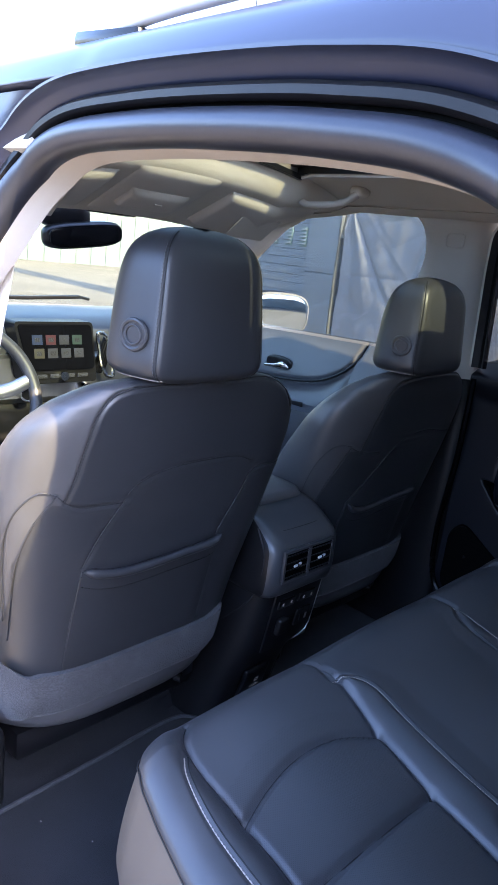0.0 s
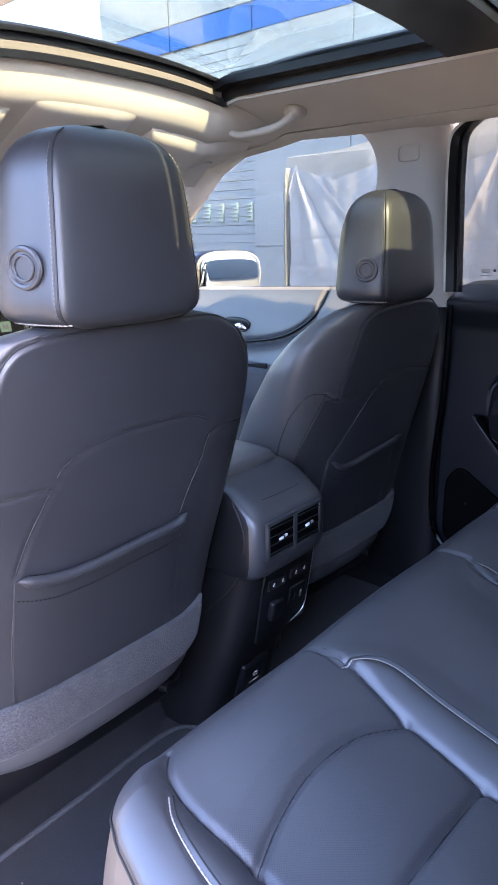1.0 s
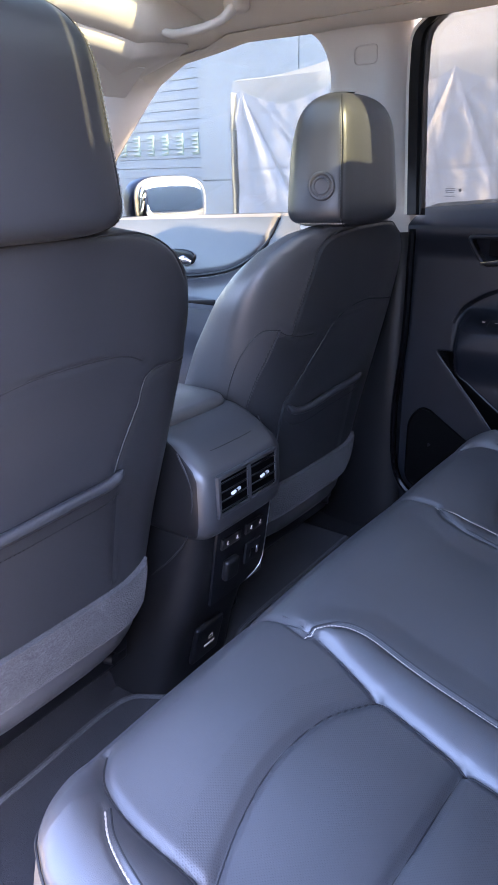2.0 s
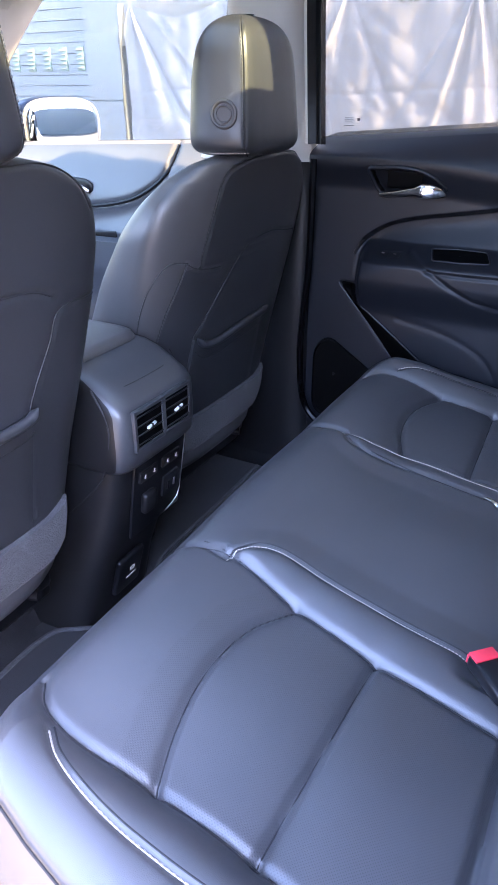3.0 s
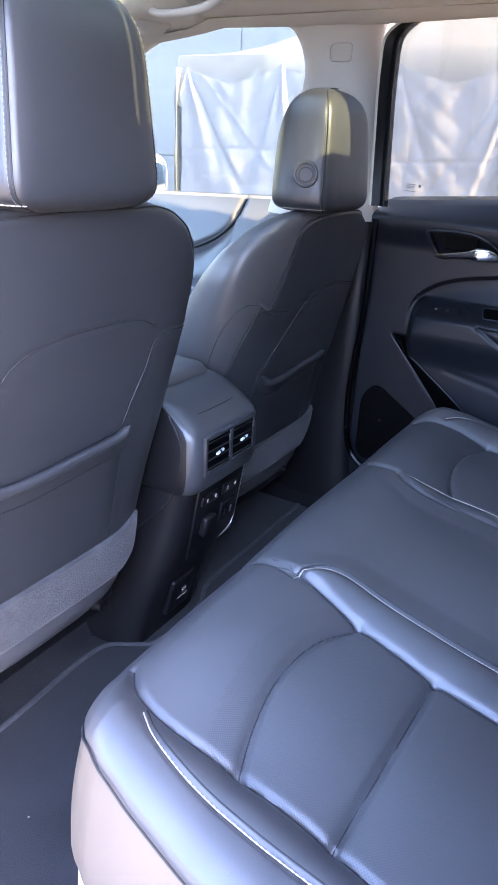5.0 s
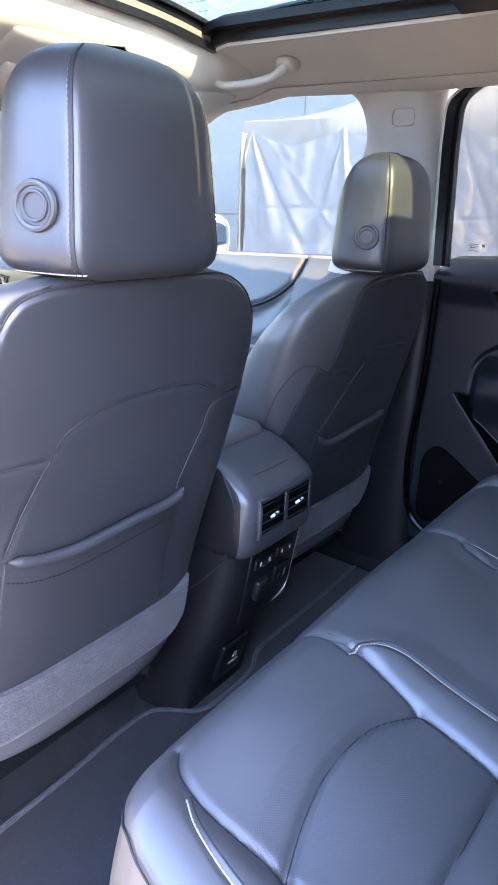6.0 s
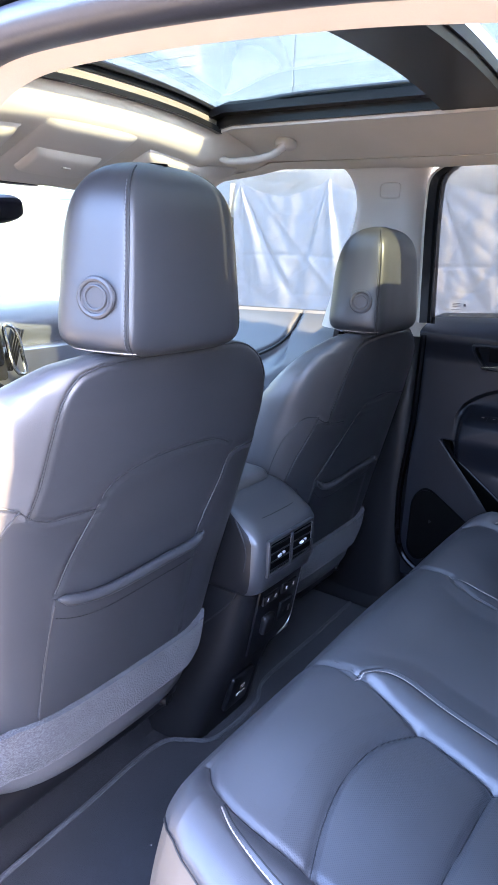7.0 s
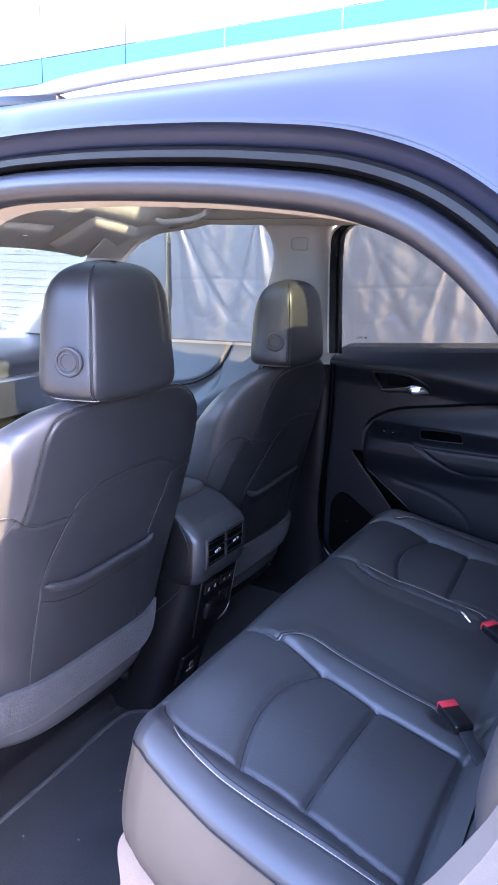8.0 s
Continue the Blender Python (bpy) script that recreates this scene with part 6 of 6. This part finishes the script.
        bmesh.ops.create_cone(bm, cap_ends=True, segments=32, radius1=0.026, radius2=0.023, depth=0.03, matrix=pose(x, 1.088, z, 95, 0, 0))
        knob = part("climate_knob", bm, CHROME, d, "", 30)
        bm = bmesh.new()
        bmesh.ops.create_cone(bm, cap_ends=True, segments=32, radius1=0.018, radius2=0.018, depth=0.004, matrix=pose(x, 1.072, z, 95, 0, 0))
        part("knob_face", bm, BLACK, knob, "", 30)
    bm = bmesh.new()
    rbox(bm, (0.34, 0.16, 0.03), (-0.38, 1.12, 1.125), 0.014, 3)
    part("instrument_hood", bm, PLASTIC, d)


dashboard()


def steering_wheel():
    w = thing("steering_wheel", "leather steering wheel with silver spokes", "steering wheel", (-0.37, 0.87, 0.925))
    w.rotation_euler = (radians(-24), 0, 0)
    bm = bmesh.new()
    tube(bm, [(0.182 * math.cos(a), 0, 0.182 * math.sin(a)) for a in np.linspace(0, 2 * math.pi, 72, endpoint=False)], 0.016, 14, (0, 1, 0.001), closed=True)
    part("rim", bm, LEATHER, w)
    bm = bmesh.new()
    ball(bm, (0, 0.01, -0.01), (0.075, 0.03, 0.062), 2.6, 32, 16)
    part("hub", bm, PLASTIC, w)
    for a, b in (((0.06, 0.005, 0.0), (0.172, 0, 0.03)), ((-0.06, 0.005, 0.0), (-0.172, 0, 0.03)), ((0.0, 0.005, -0.05), (0.0, 0, -0.172))):
        bm = bmesh.new()
        tube(bm, smooth_line([a, ((a[0] + b[0]) / 2, 0.002, (a[2] + b[2]) / 2 - 0.006), b], 12), 0.018, 10, (0, 1, 0.01), flat=0.45)
        part("spoke", bm, SATIN, w)
    bm = bmesh.new()
    tube(bm, [(0, 0.02, -0.01), (0, 0.16, -0.02)], 0.045, 16)
    part("column", bm, PLASTIC, w)


steering_wheel()


# ---- roof fittings ----
def grab_handle(x):
    h = thing("grab_handle", "pale grey folding grab handle under the roof edge", "grab handle", (-0.015, 0.035, 0.0))
    pts = smooth_line([(0.425, 0.525, 1.510), (0.412, 0.515, 1.492), (0.412, 0.490, 1.480), (0.418, 0.45, 1.480), (0.425, 0.40, 1.485), (0.432, 0.365, 1.496), (0.445, 0.345, 1.518)], 40)
    bm = bmesh.new()
    tube(bm, pts, np.interp(np.linspace(0, 1, 40), [0, 0.15, 0.5, 0.85, 1], [0.012, 0.0085, 0.0085, 0.009, 0.012]), 12, (1, 0, 0.2), flat=1.25)
    part("grip", bm, TRIM_PALE, h)
    for y, xx in ((0.522, 0.438), (0.350, 0.455)):
        bm = bmesh.new()
        ball(bm, (xx, y, 1.520), (0.026, 0.024, 0.016), 2.6, 24, 12)
        part("mount", bm, TRIM_PALE, h)


grab_handle(0.43)

oc = thing("overhead_console", "pale overhead console with a lamp and warning display", "overhead console", (0, 0, 0))
bm = bmesh.new()
P = []
for u in np.linspace(-1, 1, 40):
    row = []
    for v in np.linspace(-1, 1, 24):
        e = max(0.0, 1 - abs(u) ** 5) ** 0.4 * max(0.0, 1 - abs(v) ** 5) ** 0.4
        y = 0.655 + 0.115 * v
        row.append((-0.010 + 0.125 * u, y, liner_z(0.0, y) + 0.004 - 0.016 * e))
    P.append(row)
sheet(bm, P, (0, 0, 0.006))
part("housing", bm, TRIM_PALE, oc)
bm = bmesh.new()
P = []
for u in np.linspace(-1, 1, 24):
    P.append([(-0.010 + 0.088 * u, 0.660 + 0.042 * v, liner_z(0, 0.660 + 0.042 * v) - 0.010 - 0.016 * max(0, 1 - abs(u) ** 5) ** 0.4 * max(0, 1 - abs(v) ** 4) ** 0.4) for v in np.linspace(-1, 1, 14)])
sheet(bm, P, (0, 0, 0.008))
part("sunglass_lid", bm, TRIM_PALE, oc)
bm = bmesh.new()
rbox(bm, (0.022, 0.006, 0.003), (0.0, 0.650, liner_z(0, 0.65) - 0.0265), 0.001, 2)
part("latch", bm, TRIM_PALE, oc)
bm = bmesh.new()
rbox(bm, (0.13, 0.04, 0.014), (-0.03, 0.80, 1.398), 0.005, 2)
disp = part("warning_display", bm, BLACK, oc, "black warning display with amber symbols")
AMBER = bpy.data.materials.new("amber_symbol")
AMBER.use_nodes = True
AMBER.node_tree.nodes["Principled BSDF"].inputs["Base Color"].default_value = (1, 0.2, 0.02, 1)
AMBER.node_tree.nodes["Principled BSDF"].inputs["Emission Color"].default_value = (1, 0.2, 0.02, 1)
AMBER.node_tree.nodes["Principled BSDF"].inputs["Emission Strength"].default_value = 0.03
bm = bmesh.new()
for x, w in ((0.0, 0.012), (0.022, 0.008), (0.036, 0.010)):
    rbox(bm, (w * 0.7, 0.001, 0.003), (x - 0.02, 0.7795, 1.398), 0.0)
part("symbol", bm, AMBER, disp)


def visor(x0, x1):
    v = thing("sun_visor", "pale grey sun visor folded against the roof", "sun visor", (0, 0, 0), group="sun visors")
    bm = bmesh.new()
    P = []
    for u in np.linspace(-1, 1, 40):
        row = []
        for w in np.linspace(-1, 1, 20):
            e = max(0.0, 1 - abs(u) ** 6) ** 0.35 * max(0.0, 1 - abs(w) ** 5) ** 0.35
            x, y = (x0 + x1) / 2 + (x1 - x0) / 2 * u, 0.655 + 0.085 * w
            row.append((x, y, liner_z(min(abs(x), 0.45), y) - 0.004 - 0.020 * e))
        P.append(row)
    sheet(bm, P, (0, 0, 0.007))
    part("board", bm, TRIM_PALE, v)
    bm = bmesh.new()
    rbox(bm, (0.15, 0.09, 0.004), ((x0 + x1) / 2, 0.655, liner_z((x0 + x1) / 2, 0.655) - 0.026), 0.002, 1, (-38, 0, 0))
    part("mirror_cover", bm, TRIM_PALE, v)


visor(0.17, 0.50)
visor(-0.50, -0.17)

rm = thing("rear_view_mirror", "black rear-view mirror below the windscreen header", "mirror", (0, 0, 0))
bm = bmesh.new()
ball(bm, (-0.057, 0.885, 1.333), (0.116, 0.024, 0.033), 3.6, 48, 18, turn=Matrix.Rotation(radians(-8), 3, "Y"))
part("housing", bm, BLACK, rm)
bm = bmesh.new()
ball(bm, (-0.057, 0.864, 1.333), (0.108, 0.006, 0.027), 4.0, 48, 12, turn=Matrix.Rotation(radians(-8), 3, "Y"))
part("mirror_glass", bm, SCREEN, rm, "dark dimming mirror glass")
bm = bmesh.new()
ball(bm, (-0.098, 0.915, 1.378), (0.072, 0.035, 0.036), 3.0, 32, 14)
part("stem", bm, BLACK, rm)

em = thing("door_mirror", "door mirror with bright glass beside the passenger window", "mirror", (0, 0, 0))
_tilt = Matrix.Rotation(radians(-20), 3, "Z")
_mc, _mn = Vector((0.915, 1.075, 1.125)), Vector((-0.342, -0.940, 0.0))
for _name, _mat, _off, _half, _pow, _label in (("housing", PAINT, 0.0, (0.130, 0.062, 0.082), 3.0, ""), ("glass_surround", TRIM_PALE, 0.058, (0.128, 0.012, 0.080), 3.2, ""), ("mirror_glass", MIRROR, 0.068, (0.119, 0.006, 0.072), 3.4, "bright mirror glass")):
    bm = bmesh.new()
    ball(bm, tuple(_mc + _mn * _off), _half, _pow, 48, 16, turn=_tilt)
    part(_name, bm, _mat, em, _label)
bm = bmesh.new()
tube(bm, [(0.74, 1.12, 1.05), (0.80, 1.10, 1.06), (0.88, 1.085, 1.08)], [0.04, 0.032, 0.03], 12)
part("arm", bm, BLACK, em)

# wipers at the base of the windscreen
wp = thing("wiper", "black wiper at the windscreen base", "wiper", (0, 0, 0))
bm = bmesh.new()
tube(bm, [(-0.35, 1.50, 1.095), (0.1, 1.475, 1.10), (0.30, 1.47, 1.11)], 0.007, 8)
part("blade", bm, BLACK, wp)
bm = bmesh.new()
tube(bm, [(0.30, 1.47, 1.11), (0.36, 1.50, 1.10)], 0.006, 8)
part("arm", bm, BLACK, wp)

# front seat belt at the open side's pillar, brightened in colour as if sunlit
sb = thing("seat_belt", "seat belt hanging at the centre pillar, sunlight painted into its pale colour", "seat belt", (0, 0, 0))
bm = bmesh.new()
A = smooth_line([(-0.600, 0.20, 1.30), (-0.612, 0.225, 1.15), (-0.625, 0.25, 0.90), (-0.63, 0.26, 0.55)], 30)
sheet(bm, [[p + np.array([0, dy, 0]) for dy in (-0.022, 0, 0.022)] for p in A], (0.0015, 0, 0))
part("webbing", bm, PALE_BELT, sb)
